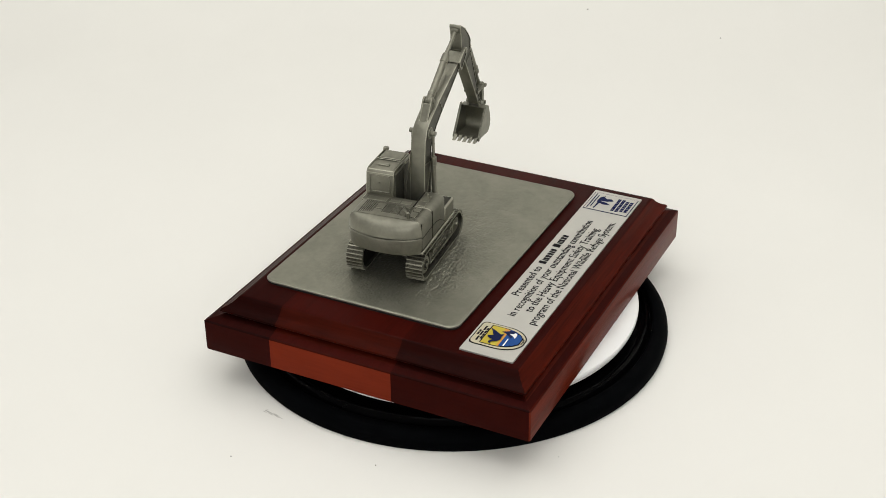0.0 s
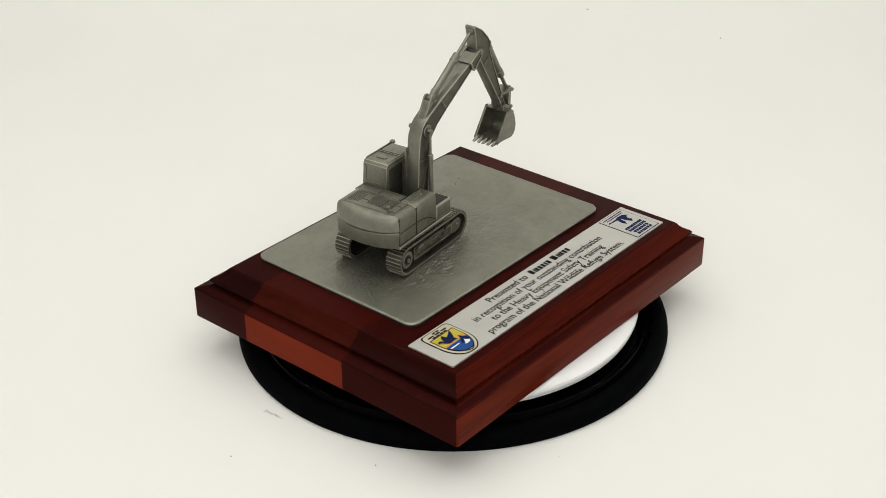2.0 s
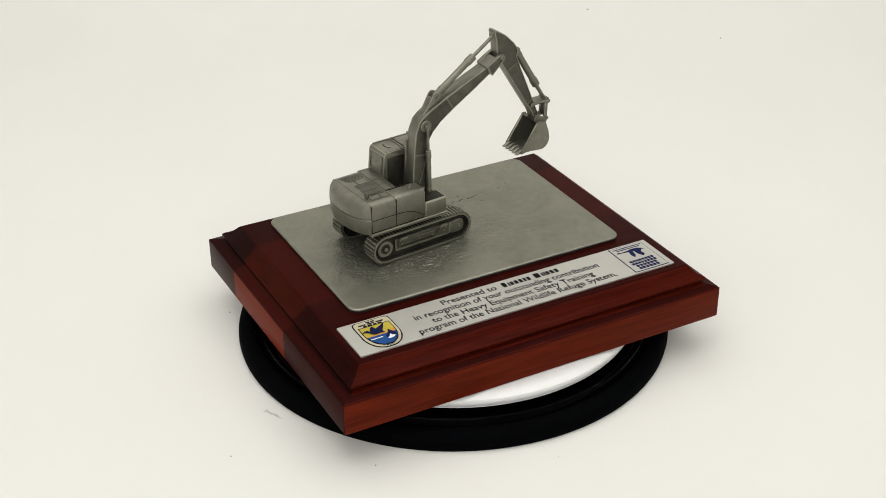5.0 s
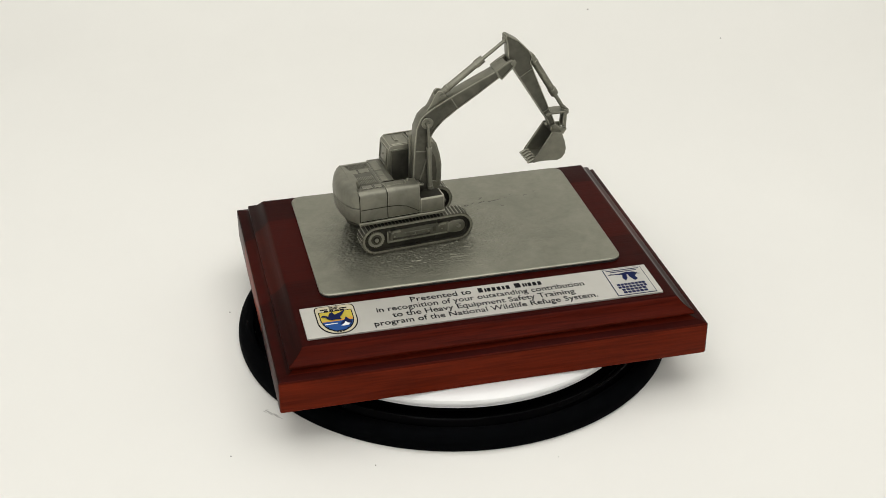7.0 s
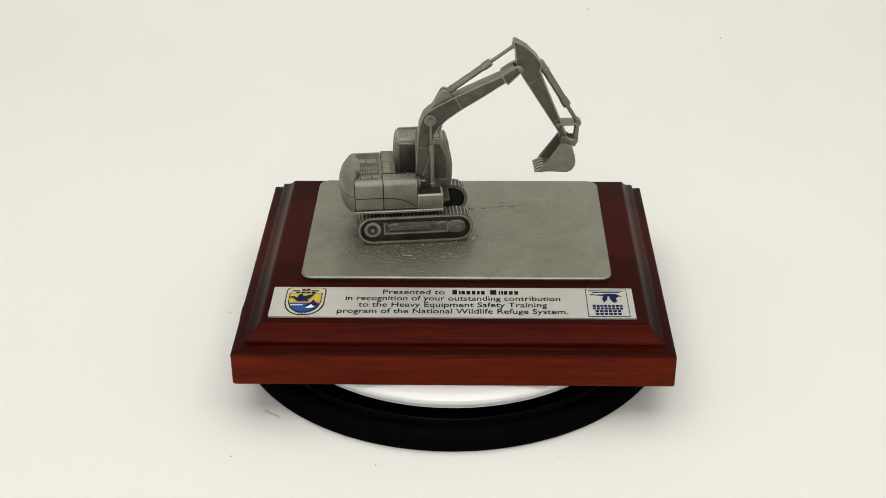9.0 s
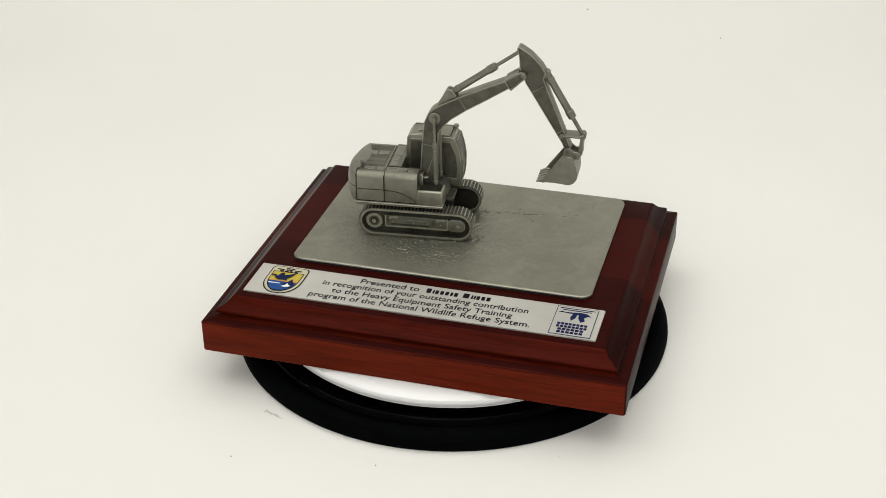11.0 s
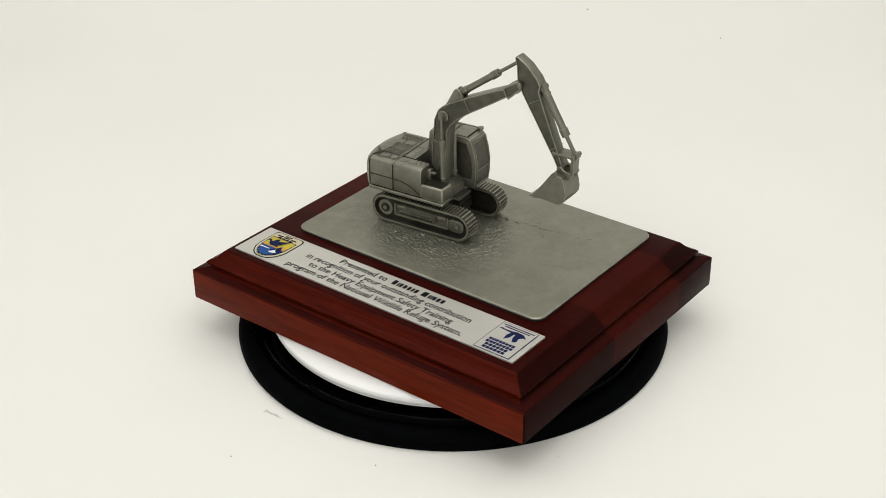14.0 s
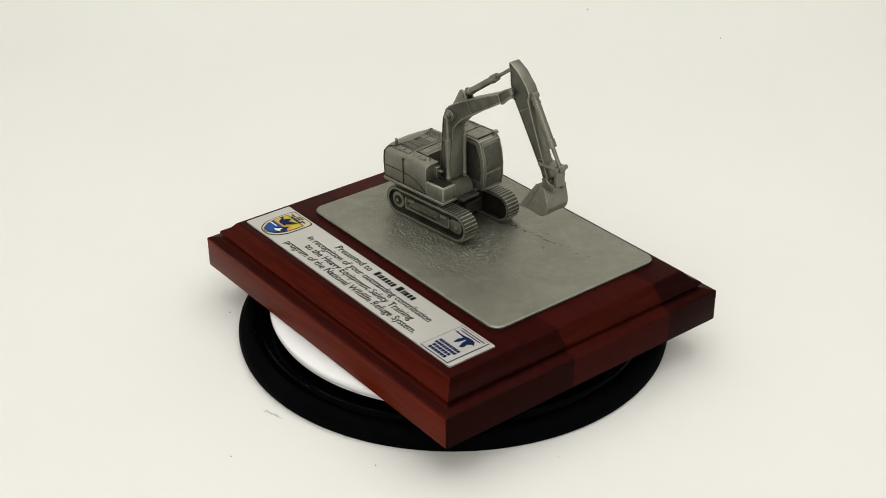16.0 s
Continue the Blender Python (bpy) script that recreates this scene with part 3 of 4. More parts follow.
    straight, bend = xb - xa, math.pi * r
    total = 2 * straight + 2 * bend
    count = 72
    for k in range(count):
        d = (k + 0.5) * total / count
        if d < straight:
            x, z, ang = xa + d, zc + r, 0.0
        elif d < straight + bend:
            a = (d - straight) / r
            x, z, ang = xb + r * math.sin(a), zc + r * math.cos(a), a
        elif d < 2 * straight + bend:
            x, z, ang = xb - (d - straight - bend), zc - r, math.pi
        else:
            a = (d - 2 * straight - bend) / r
            x, z, ang = xa - r * math.sin(a), zc - r * math.cos(a), math.pi + a
        shoe = new("shoe", me)
        shoe.parent = track
        shoe.matrix_basis = pose(x, mid, z, 0, math.degrees(ang), 0)


def mirror_pair(bm_maker, name, mat, ex, m, label=""):
    for side in (-1, 1):
        place(part(name, bm_maker(side), mat, ex, label, True), m)


def cylinder(ex, name, p, q, barrel, rod_r, share, y=0.0, flip=False):
    """A hydraulic cylinder from p to q in the arm's plane: barrel, collars and a bare rod."""
    p, q = Vector((p[0], y, p[1])), Vector((q[0], y, q[1]))
    if flip:
        p, q = q, p
    d = q - p
    bm = bmesh.new()
    add_rod(bm, p, p + d * share, barrel, barrel, 18)
    add_rod(bm, p + d * (share - 0.02), p + d * (share + 0.09), barrel * 1.22, barrel * 1.15, 18)
    add_rod(bm, p + d * 0.08, p + d * 0.12, barrel * 1.15, barrel * 1.15, 18)
    bevel(bm, 0.00015, 1, 50)
    ob = place(part(name, bm, PEWTER, ex, "", True), ARM)
    part("piston_rod", rod(p + d * share, q, rod_r, rod_r, 14), PEWTER, ob, "", True)
    for c in (p, q):
        part("eye", rod(c - Vector((0, barrel * 1.1, 0)), c + Vector((0, barrel * 1.1, 0)), barrel * 0.95, barrel * 0.95, 16), PEWTER, ob, "", True)


def build_house(ex):
    def put(*a, **k):
        return place(part(*a, **k), BASE)
    put("deck", box(-0.0344, 0.0152, -0.0014, 0.0408, 0.0528, 0.0546, 0.0005), PEWTER, ex)
    near = [(-0.0006, 0.0552), (-0.0006, 0.0692), (-0.0003, 0.0703), (0.0003, 0.0711), (0.0012, 0.0717), (0.0022, 0.0720), (0.0034, 0.0721)]
    far = [(0.0396 - y, z) for y, z in reversed(near)]
    body = prism(near + far, -0.0338, -0.0182, "yz", 0.0002, 1)
    hood = put("engine_hood", body, PEWTER, ex, "engine hood with grille and louvres", True)
    put("side_cover", prism(near + [(0.0095, 0.0720), (0.0100, 0.0715), (0.0100, 0.0552)], -0.0179, 0.0006, "yz", 0.0005, 3), PEWTER, ex, "", True)
    put("rear_bulkhead", box(-0.0179, -0.0104, 0.0101, 0.0402, 0.0550, 0.0716, 0.0004), PEWTER, ex, "", True)
    # Dark slab painted in for the shade between hood and deck.
    put("gap_line", box(-0.0336, 0.0002, -0.0004, 0.0400, 0.0540, 0.0552), PEWTER_DARK, ex)
    step = put("step", box(0.0006, 0.0150, -0.0008, 0.0094, 0.0546, 0.0634, 0.0009, 3), PEWTER, ex, "", True)
    bm = bmesh.new()
    add_box(bm, 0.0016, 0.0138, 0.0004, 0.0084, 0.0632, 0.0636)
    part("tread", bm, PEWTER_DARK, step)

    # counterweight, bowed, in two castings with a seam
    def bow(k, depth):
        return ([(-0.0341, -0.0010 + k), (-0.0341, 0.0406 - k)]
                + [(-0.0341 - (depth - k) * math.sin(math.pi * i / 20) ** 0.55, 0.0406 - k - (0.0416 - 2 * k) * i / 20) for i in range(1, 20)])

    def casting(levels):
        bm = bmesh.new()
        rings = [[bm.verts.new((x, y, z)) for x, y in bow(k, d)] for k, d, z in levels]
        n = len(rings[0])
        for a, b in zip(rings, rings[1:]):
            for q in range(n):
                bm.faces.new((a[q], a[(q + 1) % n], b[(q + 1) % n], b[q]))
        bm.faces.new(rings[0][::-1]), bm.faces.new(rings[-1])
        return bm
    put("counterweight", casting([(0.0022, 0.0064, 0.0533), (0.0008, 0.0074, 0.0540), (0.0004, 0.0077, 0.0560), (0.0, 0.0080, 0.0628), (0.0003, 0.0077, 0.0632)]), PEWTER, ex, "lower counterweight casting", True)
    put("counterweight", casting([(0.0004, 0.0076, 0.0635), (0.0, 0.0080, 0.0639), (0.0001, 0.0079, 0.0665), (0.0005, 0.0074, 0.0692), (0.0013, 0.0064, 0.0710), (0.0024, 0.0048, 0.0720), (0.0038, 0.0028, 0.0725), (0.0050, 0.0010, 0.0726)]),
        PEWTER, ex, "upper counterweight casting", True)

    # seams and beads on the flank
    bm = bmesh.new()
    for x in (-0.0338, -0.01805):
        add_box(bm, x - 0.00025, x + 0.00025, -0.00085, -0.0003, 0.0550, 0.0712)
    line = [(-0.0334, 0.0622), (-0.0180, 0.0622), (-0.0120, 0.0618), (-0.0070, 0.0605), (-0.0030, 0.0582), (0.0000, 0.0562)]
    for (xa, za), (xb, zb) in zip(line, line[1:]):
        add_prism(bm, [(xa, za - 0.0002), (xb, zb - 0.0002), (xb, zb + 0.0002), (xa, za + 0.0002)], -0.00078, -0.0003)
    add_box(bm, -0.0342, -0.0337, 0.0034, 0.0362, 0.0712, 0.07222)
    add_box(bm, -0.0183, -0.0178, 0.0020, 0.0376, 0.0708, 0.07175)
    add_box(bm, -0.0178, -0.0004, 0.0099, 0.0103, 0.0640, 0.07215)
    put("seam", bm, PEWTER_DARK, ex)

    put("hood_top", box(-0.0333, -0.0187, 0.0034, 0.0362, 0.0716, 0.07216), PEWTER_TOP, ex, "hood top darkened with patina")
    put("bulkhead_top", box(-0.0176, -0.0108, 0.0106, 0.0396, 0.0712, 0.07166), PEWTER_TOP, ex)
    # hood top: grille, louvres, hatches, bolts, exhaust
    top = 0.0721
    part("grille", box(-0.0318, -0.0196, 0.0088, 0.0232, top - 0.0002, top + 0.00016, 0.0001, 1), PEWTER_PANEL, hood)
    for k in range(11):
        x = -0.0304 + k * 0.00092
        for y0 in (0.0100, 0.0148):
            part("grille_slat", box(x, x + 0.00042, y0, y0 + 0.0040, top + 0.0001, top + 0.00045), PEWTER, hood)
    for k in range(6):
        y = 0.0296 + k * 0.00105
        part("louvre_slot", box(-0.0324, -0.0192, y + 0.00045, y + 0.00095, top - 0.0003, top + 0.00008), PEWTER_DARK, hood)
        part("louvre", box(-0.0326, -0.0190, y, y + 0.00045, top - 0.0003, top + 0.00025), PEWTER, hood)
    for q in ((-0.0316, -0.0272, 0.0240, 0.0286), (-0.0262, -0.0205, 0.0242, 0.0286), (-0.0300, -0.0245, 0.0046, 0.0082), (-0.0232, -0.0192, 0.0046, 0.0080)):
        part("hatch_seam", box(q[0] - 0.0003, q[1] + 0.0003, q[2] - 0.0003, q[3] + 0.0003, top - 0.0002, top + 0.0001), PEWTER_DARK, hood)
        part("hatch", box(*q, top - 0.0001, top + 0.0003, 0.0001, 1), PEWTER, hood)
    for x, y in ((-0.0308, 0.0040), (-0.0272, 0.0040), (-0.0238, 0.0042), (-0.0212, 0.0040), (-0.0187, 0.0050), (-0.0326, 0.0050)):
        part("bolt", rod((x, y, top - 0.0004), (x, y, top + 0.0004), 0.0004, 0.0003, 8), PEWTER, hood)
    bm = bmesh.new()
    add_rod(bm, (-0.0318, 0.0075, top - 0.0002), (-0.0322, 0.0075, top + 0.0030), 0.0009, 0.0010, 12)
    add_rod(bm, (-0.0322, 0.0075, top + 0.0030), (-0.0328, 0.0075, top + 0.0040), 0.0010, 0.0007, 12)
    part("exhaust", bm, PEWTER, hood, "", True)
    bm = bmesh.new()
    for q in ((-0.0165, -0.0120, 0.0044, 0.0084), (-0.0112, -0.0075, 0.0044, 0.0084)):
        add_box(bm, *q, top - 0.0004, top + 0.0002)
    for x, y in ((-0.0060, 0.0050), (-0.0040, 0.0072)):
        add_rod(bm, (x, y, top - 0.0004), (x, y, top + 0.0012), 0.0008, 0.0005, 10)
    put("filler_caps", bevel(bm, 0.0001, 1), PEWTER, ex)
    bm = bmesh.new()
    for q in ((-0.0168, -0.0135, 0.0125, 0.0180), (-0.0168, -0.0135, 0.0190, 0.0245), (-0.0172, -0.0130, 0.0262, 0.0375)):
        add_box(bm, *q, top - 0.0008, top - 0.0003)
    put("cover_plates", bevel(bm, 0.0001, 1), PEWTER, ex)
    # a lever block and mirror stay in front of the flank cover
    bm = bmesh.new()
    add_box(bm, 0.0008, 0.0030, 0.0060, 0.0094, 0.0632, 0.0700)
    add_box(bm, 0.0012, 0.0056, 0.0070, 0.0090, 0.0672, 0.0684)
    put("tool_box", bevel(bm, 0.0004), PEWTER, ex, "", True)
    # between the tracks, the shade there painted in with dark pewter
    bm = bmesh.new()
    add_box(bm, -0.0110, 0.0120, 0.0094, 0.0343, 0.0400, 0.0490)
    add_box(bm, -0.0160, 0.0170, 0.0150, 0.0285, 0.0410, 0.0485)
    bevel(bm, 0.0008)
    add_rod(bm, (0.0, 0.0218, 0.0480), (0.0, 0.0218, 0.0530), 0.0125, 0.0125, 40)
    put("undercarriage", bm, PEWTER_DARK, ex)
    # The beam's darker pewter carries the shade below the boom.
    bm = bmesh.new()
    add_box(bm, 0.0152, 0.0196, 0.0098, 0.0232, 0.0528, 0.0546)
    put("front_beam", bevel(bm, 0.0004), PEWTER_PANEL, ex)


def build_cab(ex):
    side = [(-0.0115, 0.0548), (-0.0115, 0.0720), (-0.0104, 0.0836), (-0.0092, 0.0852), (-0.0072, 0.0857), (0.0140, 0.0851), (0.0160, 0.0843), (0.0174, 0.0826),
            (0.0194, 0.0760), (0.0204, 0.0690), (0.0202, 0.0610), (0.0194, 0.0552), (0.0190, 0.0548)]
    cab = place(part("cab", prism(side, 0.0240, 0.0398, "xz", 0.0012, 3), PEWTER, ex, "operator cab with framed windows", True), BASE @ pose(0.0012, 0.0008, 0))
    # side windows: flat panes with their sunk shade painted in, in raised frames
    for y, out in ((0.0240, -1), (0.0398, 1)):
        a, b = sorted((y, y + out * 0.00012))
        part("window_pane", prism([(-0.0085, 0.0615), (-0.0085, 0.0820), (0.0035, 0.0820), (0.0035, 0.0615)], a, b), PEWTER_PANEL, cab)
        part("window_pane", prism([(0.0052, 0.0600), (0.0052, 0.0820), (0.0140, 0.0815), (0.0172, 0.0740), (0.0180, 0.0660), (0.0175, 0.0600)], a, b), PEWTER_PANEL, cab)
        bm = bmesh.new()
        a, b = sorted((y - out * 0.0001, y + out * 0.0004))
        for q in ((-0.0094, -0.0086, 0.0600, 0.0832), (0.0036, 0.0051, 0.0575, 0.0832), (-0.0094, 0.0150, 0.0822, 0.0832), (-0.0094, 0.0180, 0.0590, 0.0600)):
            add_box(bm, q[0], q[1], a, b, q[2], q[3])
        part("window_frame", bevel(bm, 0.0001, 1), PEWTER, cab)
    # windscreen posts and bar
    front = [(0.0176, 0.0828), (0.0196, 0.0758), (0.0206, 0.0690), (0.0204, 0.0612), (0.0196, 0.0556)]
    for y in (0.0250, 0.0388):
        bm = bmesh.new()
        for (xa, za), (xb, zb) in zip(front, front[1:]):
            add_rod(bm, (xa, y, za), (xb, y, zb), 0.0006, 0.0006, 8)
        part("windscreen_post", bm, PEWTER, cab, "", True)
    bm = bmesh.new()
    for x, z in ((0.0176, 0.0828), (0.0205, 0.0655), (0.0196, 0.0556)):
        add_rod(bm, (x, 0.0250, z), (x, 0.0388, z), 0.00055, 0.00055, 8)
    part("windscreen_bar", bm, PEWTER, cab, "", True)
    def glazing(points):
        """A sheet on the bowed front, between the posts."""
        bm = bmesh.new()
        add_prism(bm, [(x + 0.00012, z) for x, z in points] + [(x - 0.0006, z) for x, z in reversed(points)], 0.0258, 0.0380)
        return bm
    part("windscreen", glazing([(0.0179, 0.0812), (0.0194, 0.0760), (0.0204, 0.0690), (0.0203, 0.0664)]), PEWTER_PANEL, cab)
    part("lower_windscreen", glazing([(0.0203, 0.0646), (0.0202, 0.0610), (0.0196, 0.0566)]), PEWTER_PANEL, cab)
    part("hatch_seam", box(0.0037, 0.0143, 0.0253, 0.0385, 0.0846, 0.0855), PEWTER_DARK, cab)
    # rear window
    bm = bmesh.new()
    for y0, y1, z0, z1 in ((0.0256, 0.0382, 0.0823, 0.0831), (0.0256, 0.0382, 0.0728, 0.0736), (0.0256, 0.0264, 0.0728, 0.0831), (0.0374, 0.0382, 0.0728, 0.0831)):
        bm2 = [(y0, z0), (y1, z0), (y1, z1), (y0, z1)]
        add_prism(bm, bm2, 0.0, 0.0009, "yz")
    frame_ob = part("rear_window_frame", bevel(bm, 0.0001, 1), PEWTER, cab)
    part("rear_badge", rod((-0.0105, 0.0319, 0.0782), (-0.0116, 0.0319, 0.0781), 0.0006, 0.0004, 10), PEWTER, cab)
    lean = math.degrees(math.atan2(0.0011, 0.0122))
    frame_ob.matrix_basis = pose(-0.0119, 0, 0) @ Matrix.Translation((0, 0, 0.072)) @ pose(0, 0, 0, 0, lean, 0) @ Matrix.Translation((0, 0, -0.072))
    # roof: hatch, ribs, lamp
    bm = bmesh.new()
    add_box(bm, 0.0042, 0.0138, 0.0258, 0.0380, 0.0850, 0.0860)
    add_box(bm, -0.0050, -0.0030, 0.0290, 0.0350, 0.0853, 0.0864)
    add_box(bm, 0.0024, 0.0031, 0.0248, 0.0390, 0.0851, 0.0861)
    for y in (0.0246, 0.0388):
        add_box(bm, -0.0085, 0.0140, y, y + 0.0007, 0.0851, 0.0861)
    part("roof_hatch", bevel(bm, 0.0002, 1), PEWTER, cab)
    bm = bmesh.new()
    add_rod(bm, (0.0150, 0.0382, 0.0835), (0.0152, 0.0386, 0.0860), 0.0010, 0.0009, 12)
    add_rod(bm, (0.0152, 0.0386, 0.0856), (0.0152, 0.0386, 0.0867), 0.0017, 0.0015, 16)
    part("roof_lamp", bm, PEWTER, cab, "", True)


def build_arm(ex):
    outline = [(0.0002, 0.0590), (0.0004, 0.0706), (0.0016, 0.0872), (0.0030, 0.0998), (0.0056, 0.1057), (0.0081, 0.1082), (0.0140, 0.1118), (0.0233, 0.1166), (0.0372, 0.1230),
               (0.0500, 0.1286), (0.0545, 0.1296), (0.0540, 0.1262), (0.0511, 0.1240), (0.0388, 0.1160), (0.0270, 0.1087), (0.0186, 0.1028), (0.0139, 0.0980), (0.0114, 0.0940),
               (0.0106, 0.0861), (0.0096, 0.0700), (0.0092, 0.0590)]
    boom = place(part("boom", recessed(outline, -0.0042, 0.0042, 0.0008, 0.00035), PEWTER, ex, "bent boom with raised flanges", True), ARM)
    for (xa, za), (xb, zb) in (((0.0227, 0.1162), (0.0268, 0.1090)), ((0.0018, 0.0868), (0.0100, 0.0856)), ((0.0100, 0.0856), (0.0045, 0.0690))):
        d = Vector((xb - xa, zb - za)).normalized() * 0.0003
        q = [(xa - d.y, za + d.x), (xb - d.y, zb + d.x), (xb + d.y, zb - d.x), (xa + d.y, za - d.x)]
        for y in (-0.0043, 0.0038):
            part("rib", prism(q, y, y + 0.0005), PEWTER, boom)
    bm = bmesh.new()
    add_rod(bm, (0.0093, -0.0048, 0.1028), (0.0093, 0.0048, 0.1028), 0.0033, 0.0033, 24)
    add_rod(bm, (0.0093, -0.0066, 0.1028), (0.0093, 0.0066, 0.1028), 0.0014, 0.0014, 18)
    part("pivot_boss", bevel(bm, 0.0002, 1, 50), PEWTER, boom, "", True)
    # bracket of the arm cylinder
    bracket = [(0.0085, 0.1078), (0.0112, 0.1117), (0.0152, 0.1190), (0.0165, 0.1201), (0.0185, 0.1196), (0.0205, 0.1176), (0.0215, 0.1150)]
    for y in (-0.0027, 0.0017):
        part("cylinder_bracket", prism(bracket, y, y + 0.0010, "xz", 0.0003), PEWTER, boom, "", True)
    part("cylinder_bracket", prism([(0.0080, 0.1074), (0.0110, 0.1112), (0.0146, 0.1172), (0.0162, 0.1168), (0.0176, 0.1148), (0.0215, 0.1150)], -0.0019, 0.0019, "xz", 0.0002, 1), PEWTER, boom)
    bm = bmesh.new()
    add_rod(bm, (0.0181, -0.0034, 0.1170), (0.0181, 0.0034, 0.1170), 0.0011, 0.0011, 14)
    part("pin", bm, PEWTER, boom, "", True)
    # fork at the boom's end
    cheek = [(0.0480, 0.1286), (0.0530, 0.1318), (0.0572, 0.1340), (0.0590, 0.1336), (0.0599, 0.1320), (0.0593, 0.1302), (0.0517, 0.1228), (0.0496, 0.1248)]
    for a, b in ((-0.0054, -0.0035), (0.0035, 0.0054)):
        part("fork_cheek", recessed(cheek, a, b, 0.0010, 0.0004, 0.0002), PEWTER, boom, "", True)
    part("fork_top", prism([(0.0478, 0.1284), (0.0500, 0.1296), (0.0548, 0.1322), (0.0553, 0.1310), (0.0500, 0.1280)], -0.0049, 0.0049, "xz", 0.0002), PEWTER, boom)
    bm = bmesh.new()
    add_rod(bm, (0.0580, -0.0056, 0.1318), (0.0580, 0.0056, 0.1318), 0.0012, 0.0012, 16)
    part("pin", bevel(bm, 0.0002, 1, 50), PEWTER, boom, "", True)
    cylinder(ex, "arm_cylinder", (0.0181, 0.1172), (0.0557, 0.1440), 0.0019, 0.0010, 0.56)
    for y in (-0.0060, 0.0060):
        cylinder(ex, "boom_cylinder", (0.0096, 0.0610), (0.0093, 0.1028), 0.0014, 0.0008, 0.58, y)
    part("boom_foot", prism([(0.0040, 0.0590), (0.0040, 0.0935), (0.0046, 0.0900), (0.0062, 0.0760), (0.0076, 0.0640), (0.0076, 0.0590)], 0.0006, 0.0090, "yz", 0.0006, 2), PEWTER, boom, "", True)
    # Boom mount, with the shade round it put into a darker pewter.
    bm = prism([(0.0050, 0.0546), (0.0152, 0.0546), (0.0146, 0.0592), (0.0112, 0.0628), (0.0062, 0.0630)], -0.0076, 0.0080)
    for y in (-0.0068, 0.0042):
        add_prism(bm, [(-0.0040, 0.0546), (0.0060, 0.0546), (0.0050, 0.0620), (0.0020, 0.0640), (-0.0020, 0.0630)], y, y + 0.0026)
    place(part("boom_mount", bevel(bm, 0.0003, 1), PEWTER_PANEL, ex, "", True), ARM)

    outline = [(0.0543, 0.1462), (0.0549, 0.1473), (0.0562, 0.1470), (0.0618, 0.1435), (0.0675, 0.1376), (0.0699, 0.1335), (0.0690, 0.1300), (0.0712, 0.1240), (0.0802, 0.1016),
               (0.0846, 0.0910), (0.0838, 0.0890), (0.0815, 0.0892), (0.0795, 0.0936), (0.0591, 0.1270), (0.0558, 0.1351), (0.0555, 0.1412)]
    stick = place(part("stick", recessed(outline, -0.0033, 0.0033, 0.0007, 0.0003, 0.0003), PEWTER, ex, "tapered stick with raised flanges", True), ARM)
    for (xa, za), (xb, zb) in (((0.0626, 0.1220), (0.0693, 0.1262)), ((0.0767, 0.0992), (0.0804, 0.1014))):
        d = Vector((xb - xa, zb - za)).normalized() * 0.0002
        q = [(xa - d.y, za + d.x), (xb - d.y, zb + d.x), (xb + d.y, zb - d.x), (xa + d.y, za - d.x)]
        for y in (-0.0034, 0.0030):
            part("rib", prism(q, y, y + 0.0004), PEWTER, stick)
    cylinder(ex, "bucket_cylinder", (0.0700, 0.1325), (0.0905, 0.0979), 0.0020, 0.0011, 0.62)

    # linkage
    link = ((0.0794, 0.0981), (0.0905, 0.0980), (0.0894, 0.0878), (0.0828, 0.0904))
    for y in (-0.0036, 0.0036):
        bm = bmesh.new()
        add_rod(bm, (link[0][0], y, link[0][1]), (link[1][0], y, link[1][1]), 0.0007, 0.0007, 12)
        for c in link[:2]:
            add_rod(bm, (c[0], y - 0.0008, c[1]), (c[0], y + 0.0008, c[1]), 0.0012, 0.0012, 16)
        place(part("link", bevel(bm, 0.0001, 1, 50), PEWTER, ex, "", True), ARM)
    place(part("link_plate", prism([(0.0796, 0.0975), (0.0903, 0.0974), (0.0903, 0.0986), (0.0796, 0.0987)], -0.0034, 0.0034, "xz", 0.0002, 1), PEWTER, ex), ARM)
    bm = bmesh.new()
    for y in (-0.0030, 0.0018):
        add_prism(bm, [(0.0896, 0.0992), (0.0914, 0.0992), (0.0908, 0.0870), (0.0884, 0.0870)], y, y + 0.0012)
    add_prism(bm, [(0.0906, 0.0986), (0.0914, 0.0986), (0.0908, 0.0876), (0.0900, 0.0876)], -0.0029, 0.0029)
    place(part("bucket_link", bevel(bm, 0.0003, 1), PEWTER, ex, "", True), ARM)

    # bucket: curved shell, two side plates, ears, teeth
    back = [(0.0806, 0.0880), (0.0866, 0.0874), (0.0886, 0.0815), (0.0893, 0.0775), (0.0888, 0.0742), (0.0870, 0.0718), (0.0845, 0.0707), (0.0764, 0.0714), (0.0706, 0.0718)]
    inside = [(0.0812, 0.0874), (0.0860, 0.0867), (0.0879, 0.0812), (0.0885, 0.0776), (0.0880, 0.0747), (0.0865, 0.0726), (0.0843, 0.0716), (0.0766, 0.0722), (0.0708, 0.0726)]
    bucket = place(part("bucket", prism(back + inside[::-1], -0.0072, 0.0072), PEWTER, ex, "toothed digging bucket", True), ARM)
    for a, b in ((-0.0078, -0.0070), (0.0070, 0.0078)):
        plate = [(0.0806, 0.0882)] + back[1:-1] + [(0.0704, 0.0714), (0.0702, 0.0730)]
        part("side_plate", prism(plate, a, b, "xz", 0.0002, 1), PEWTER, bucket)
        o = a - 0.0004 if a < 0 else b
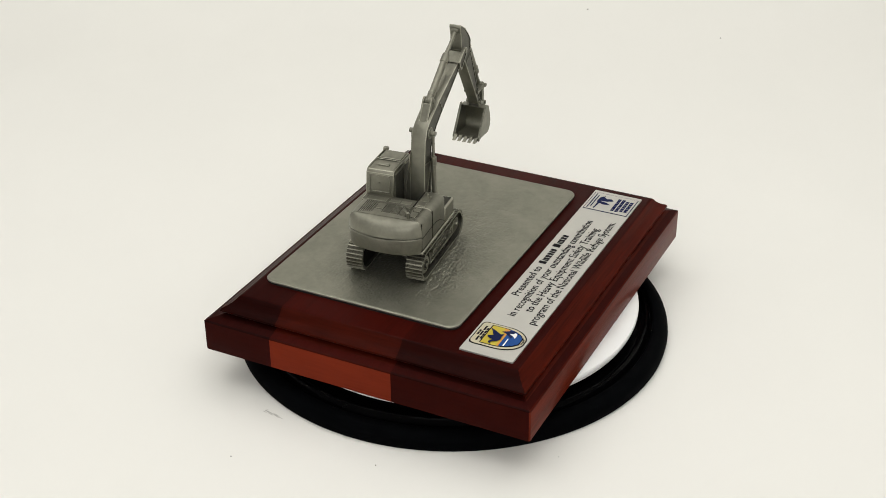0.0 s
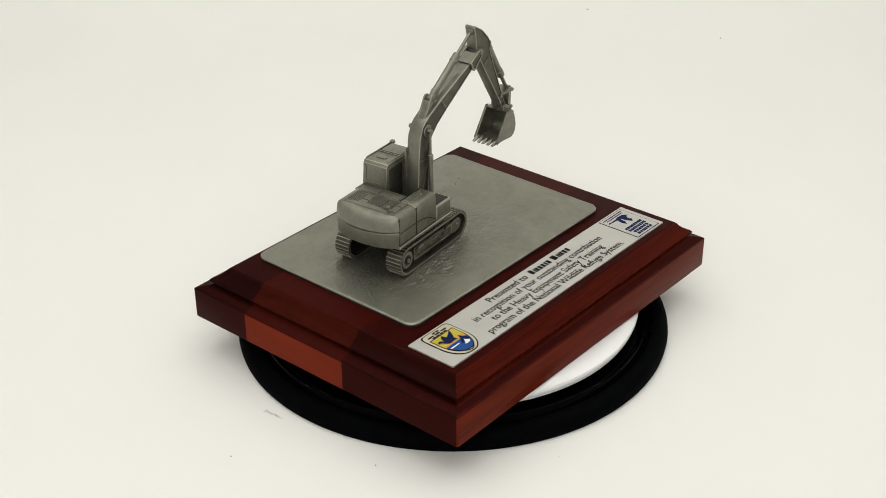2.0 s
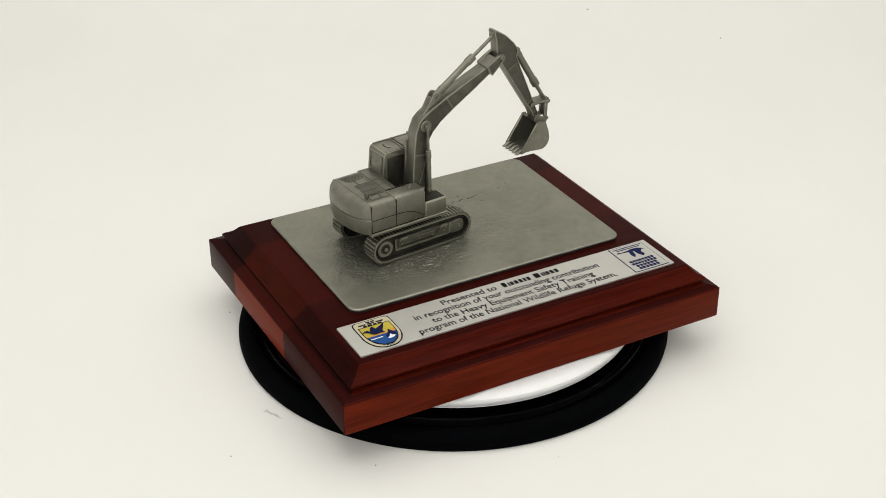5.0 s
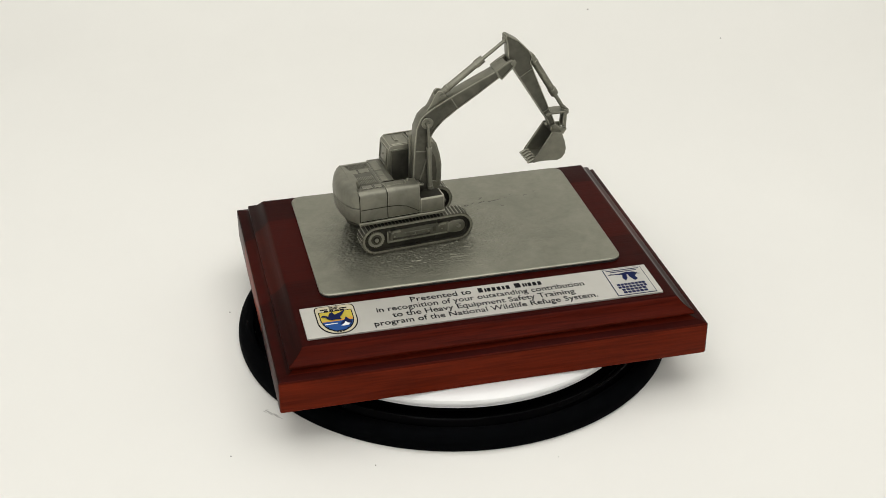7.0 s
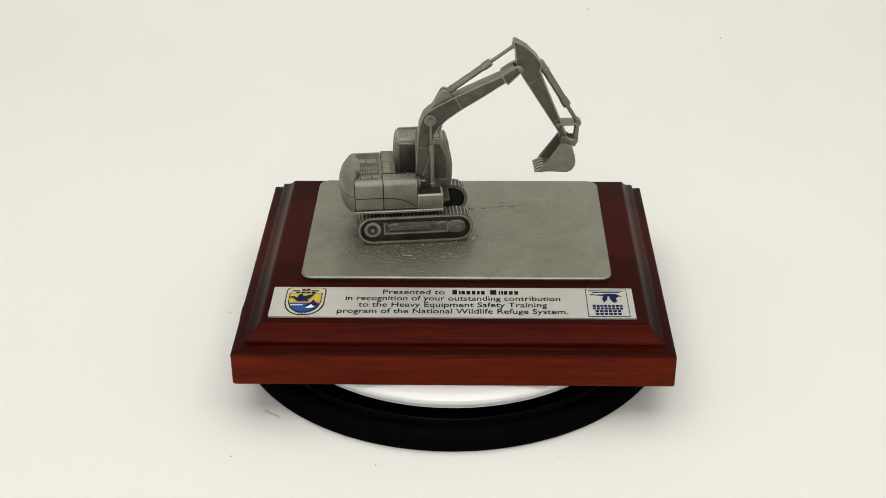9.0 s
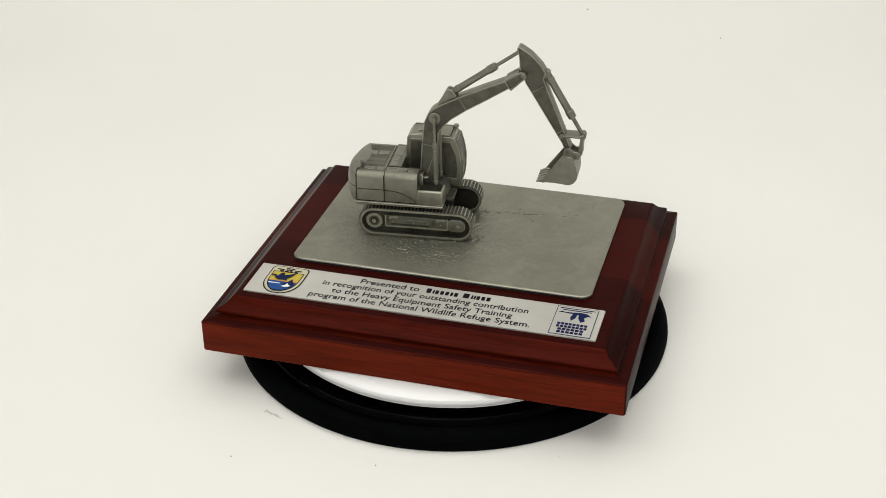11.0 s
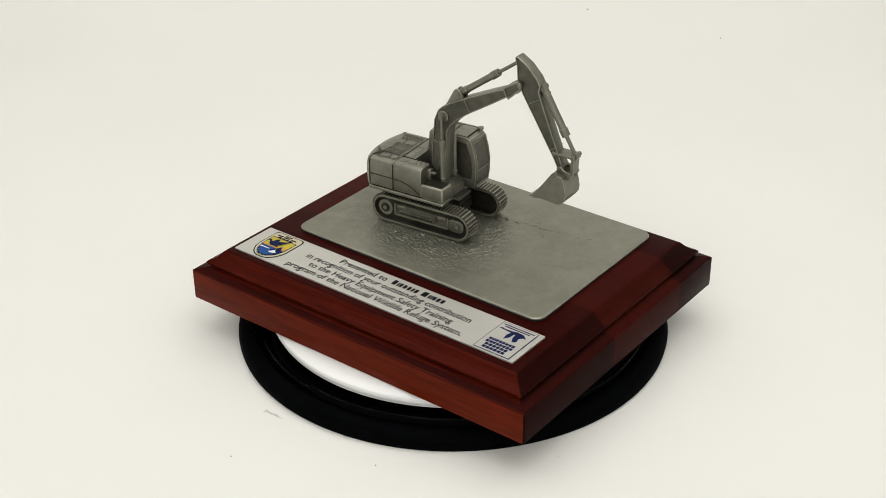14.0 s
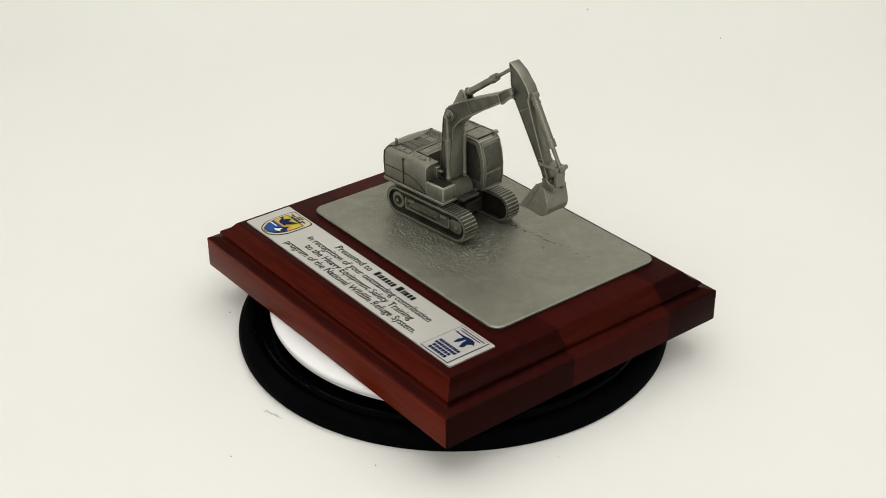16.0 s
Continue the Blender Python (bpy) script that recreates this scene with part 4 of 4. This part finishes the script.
        part("side_cutter", prism([(0.0812, 0.0888), (0.0836, 0.0884), (0.0740, 0.0722), (0.0698, 0.0712), (0.0698, 0.0730)], o, o + 0.0004), PEWTER, bucket)
    for a in (-0.0042, 0.0030):
        part("ear", prism([(0.0818, 0.0912), (0.0838, 0.0914), (0.0866, 0.0892), (0.0894, 0.0892), (0.0906, 0.0874), (0.0890, 0.0846), (0.0812, 0.0872)], a, a + 0.0012, "xz", 0.0002, 1), PEWTER, bucket)
        bm = bmesh.new()
        for c in link[2:]:
            add_rod(bm, (c[0], a - 0.0004, c[1]), (c[0], a + 0.0016, c[1]), 0.0011, 0.0011, 14)
        part("pin", bm, PEWTER, bucket, "", True)
    for k in range(5):
        y = -0.0064 + k * 0.0032
        bm = prism([(0.0722, 0.0734), (0.0702, 0.0733), (0.0664, 0.0714), (0.0668, 0.0709), (0.0704, 0.0711), (0.0722, 0.0714)], y - 0.0009, y + 0.0009, "xz", 0.0002, 1)
        part("tooth", bm, PEWTER, bucket)


def build_excavator():
    ex = new("model_excavator")
    tagged(ex, "small antiqued pewter model excavator with raised boom", "model")
    build_house(ex)
    build_cab(ex)
    build_arm(ex)
    for y0 in (0.0, 0.0344):
        build_track(ex, y0)
    return ex


def build_specks():
    """Specks of dust and one faint scuff on the paper."""
    for x, y, z, r in ((-0.1133, -0.1270, 0.0, 0.0003), (0.2292, 0.4436, 0.0021, 0.0006), (0.1195, 0.4960, 0.0094, 0.0006), (-0.1326, 0.0097, 0.0, 0.0003), (-0.0396, -0.1345, 0.0, 0.0003), (0.0527, -0.1281, 0.0, 0.0002)):
        bm = bmesh.new()
        pts = [(x + r * (0.7 + 0.5 * random.random()) * math.cos(k * math.tau / 7), y + r * (0.7 + 0.5 * random.random()) * math.sin(k * math.tau / 7)) for k in range(7)]
        add_prism(bm, pts, z - 0.0001, z + 0.0003, "xy")
        tagged(part("dust_speck", bm, SPECK), "tiny dark dust speck on the white paper", "speck", group="dust specks on the paper")
    bm = bmesh.new()
    along, side = Vector((0.78, -0.63)), Vector((0.63, 0.78))
    for k in range(16):
        u = random.random() ** 1.6
        c = Vector((-0.1000, -0.0880)) + along * 0.015 * u + side * random.gauss(0, 0.0004)
        l, d = 0.0008 + 0.0014 * random.random(), 0.00014 + 0.00024 * random.random()
        add_prism(bm, [tuple(c - along * l), tuple(c - side * d), tuple(c + along * l), tuple(c + side * d)], 0.0, 0.00004 + 0.000002 * k, "xy")
    tagged(part("scuff", bm, DUST), "faint grey scuff on the white paper", "scuff", kind="stuff")


build_tent()
TABLE, PLATTER = build_turntable()
PLAQUE = build_plaque()
EXCAVATOR = build_excavator()
build_specks()


# ---- what turns ----
def motions():
    turn = [(0, 64.01), (0.5, 60.58), (1, 57.16), (1.5, 53.72), (2, 50.28), (2.5, 46.79), (3, 43.26), (3.5, 39.68), (4, 36.03), (6.5, 17.45), (7, 13.74), (7.5, 10.05), (8, 6.39), (8.5, 2.73), (9, -0.91), (11.5, -19.13), (12, -22.76), (12.5, -26.38), (13, -30.01), (13.5, -33.64), (14, -37.26), (14.5, -40.88), (15, -44.48), (15.5, -48.07), (16, -51.66)]
    walk(PLAQUE, [(t, pose(0, 0, H, 0, 0, a)) for t, a in turn])
    walk(EXCAVATOR, [(t, pose(0, 0, H, 0, 0, a)) for t, a in turn])
    walk(PLATTER, [(t, pose(0, 0, 0, 0, 0, a)) for t, a in turn])


motions()
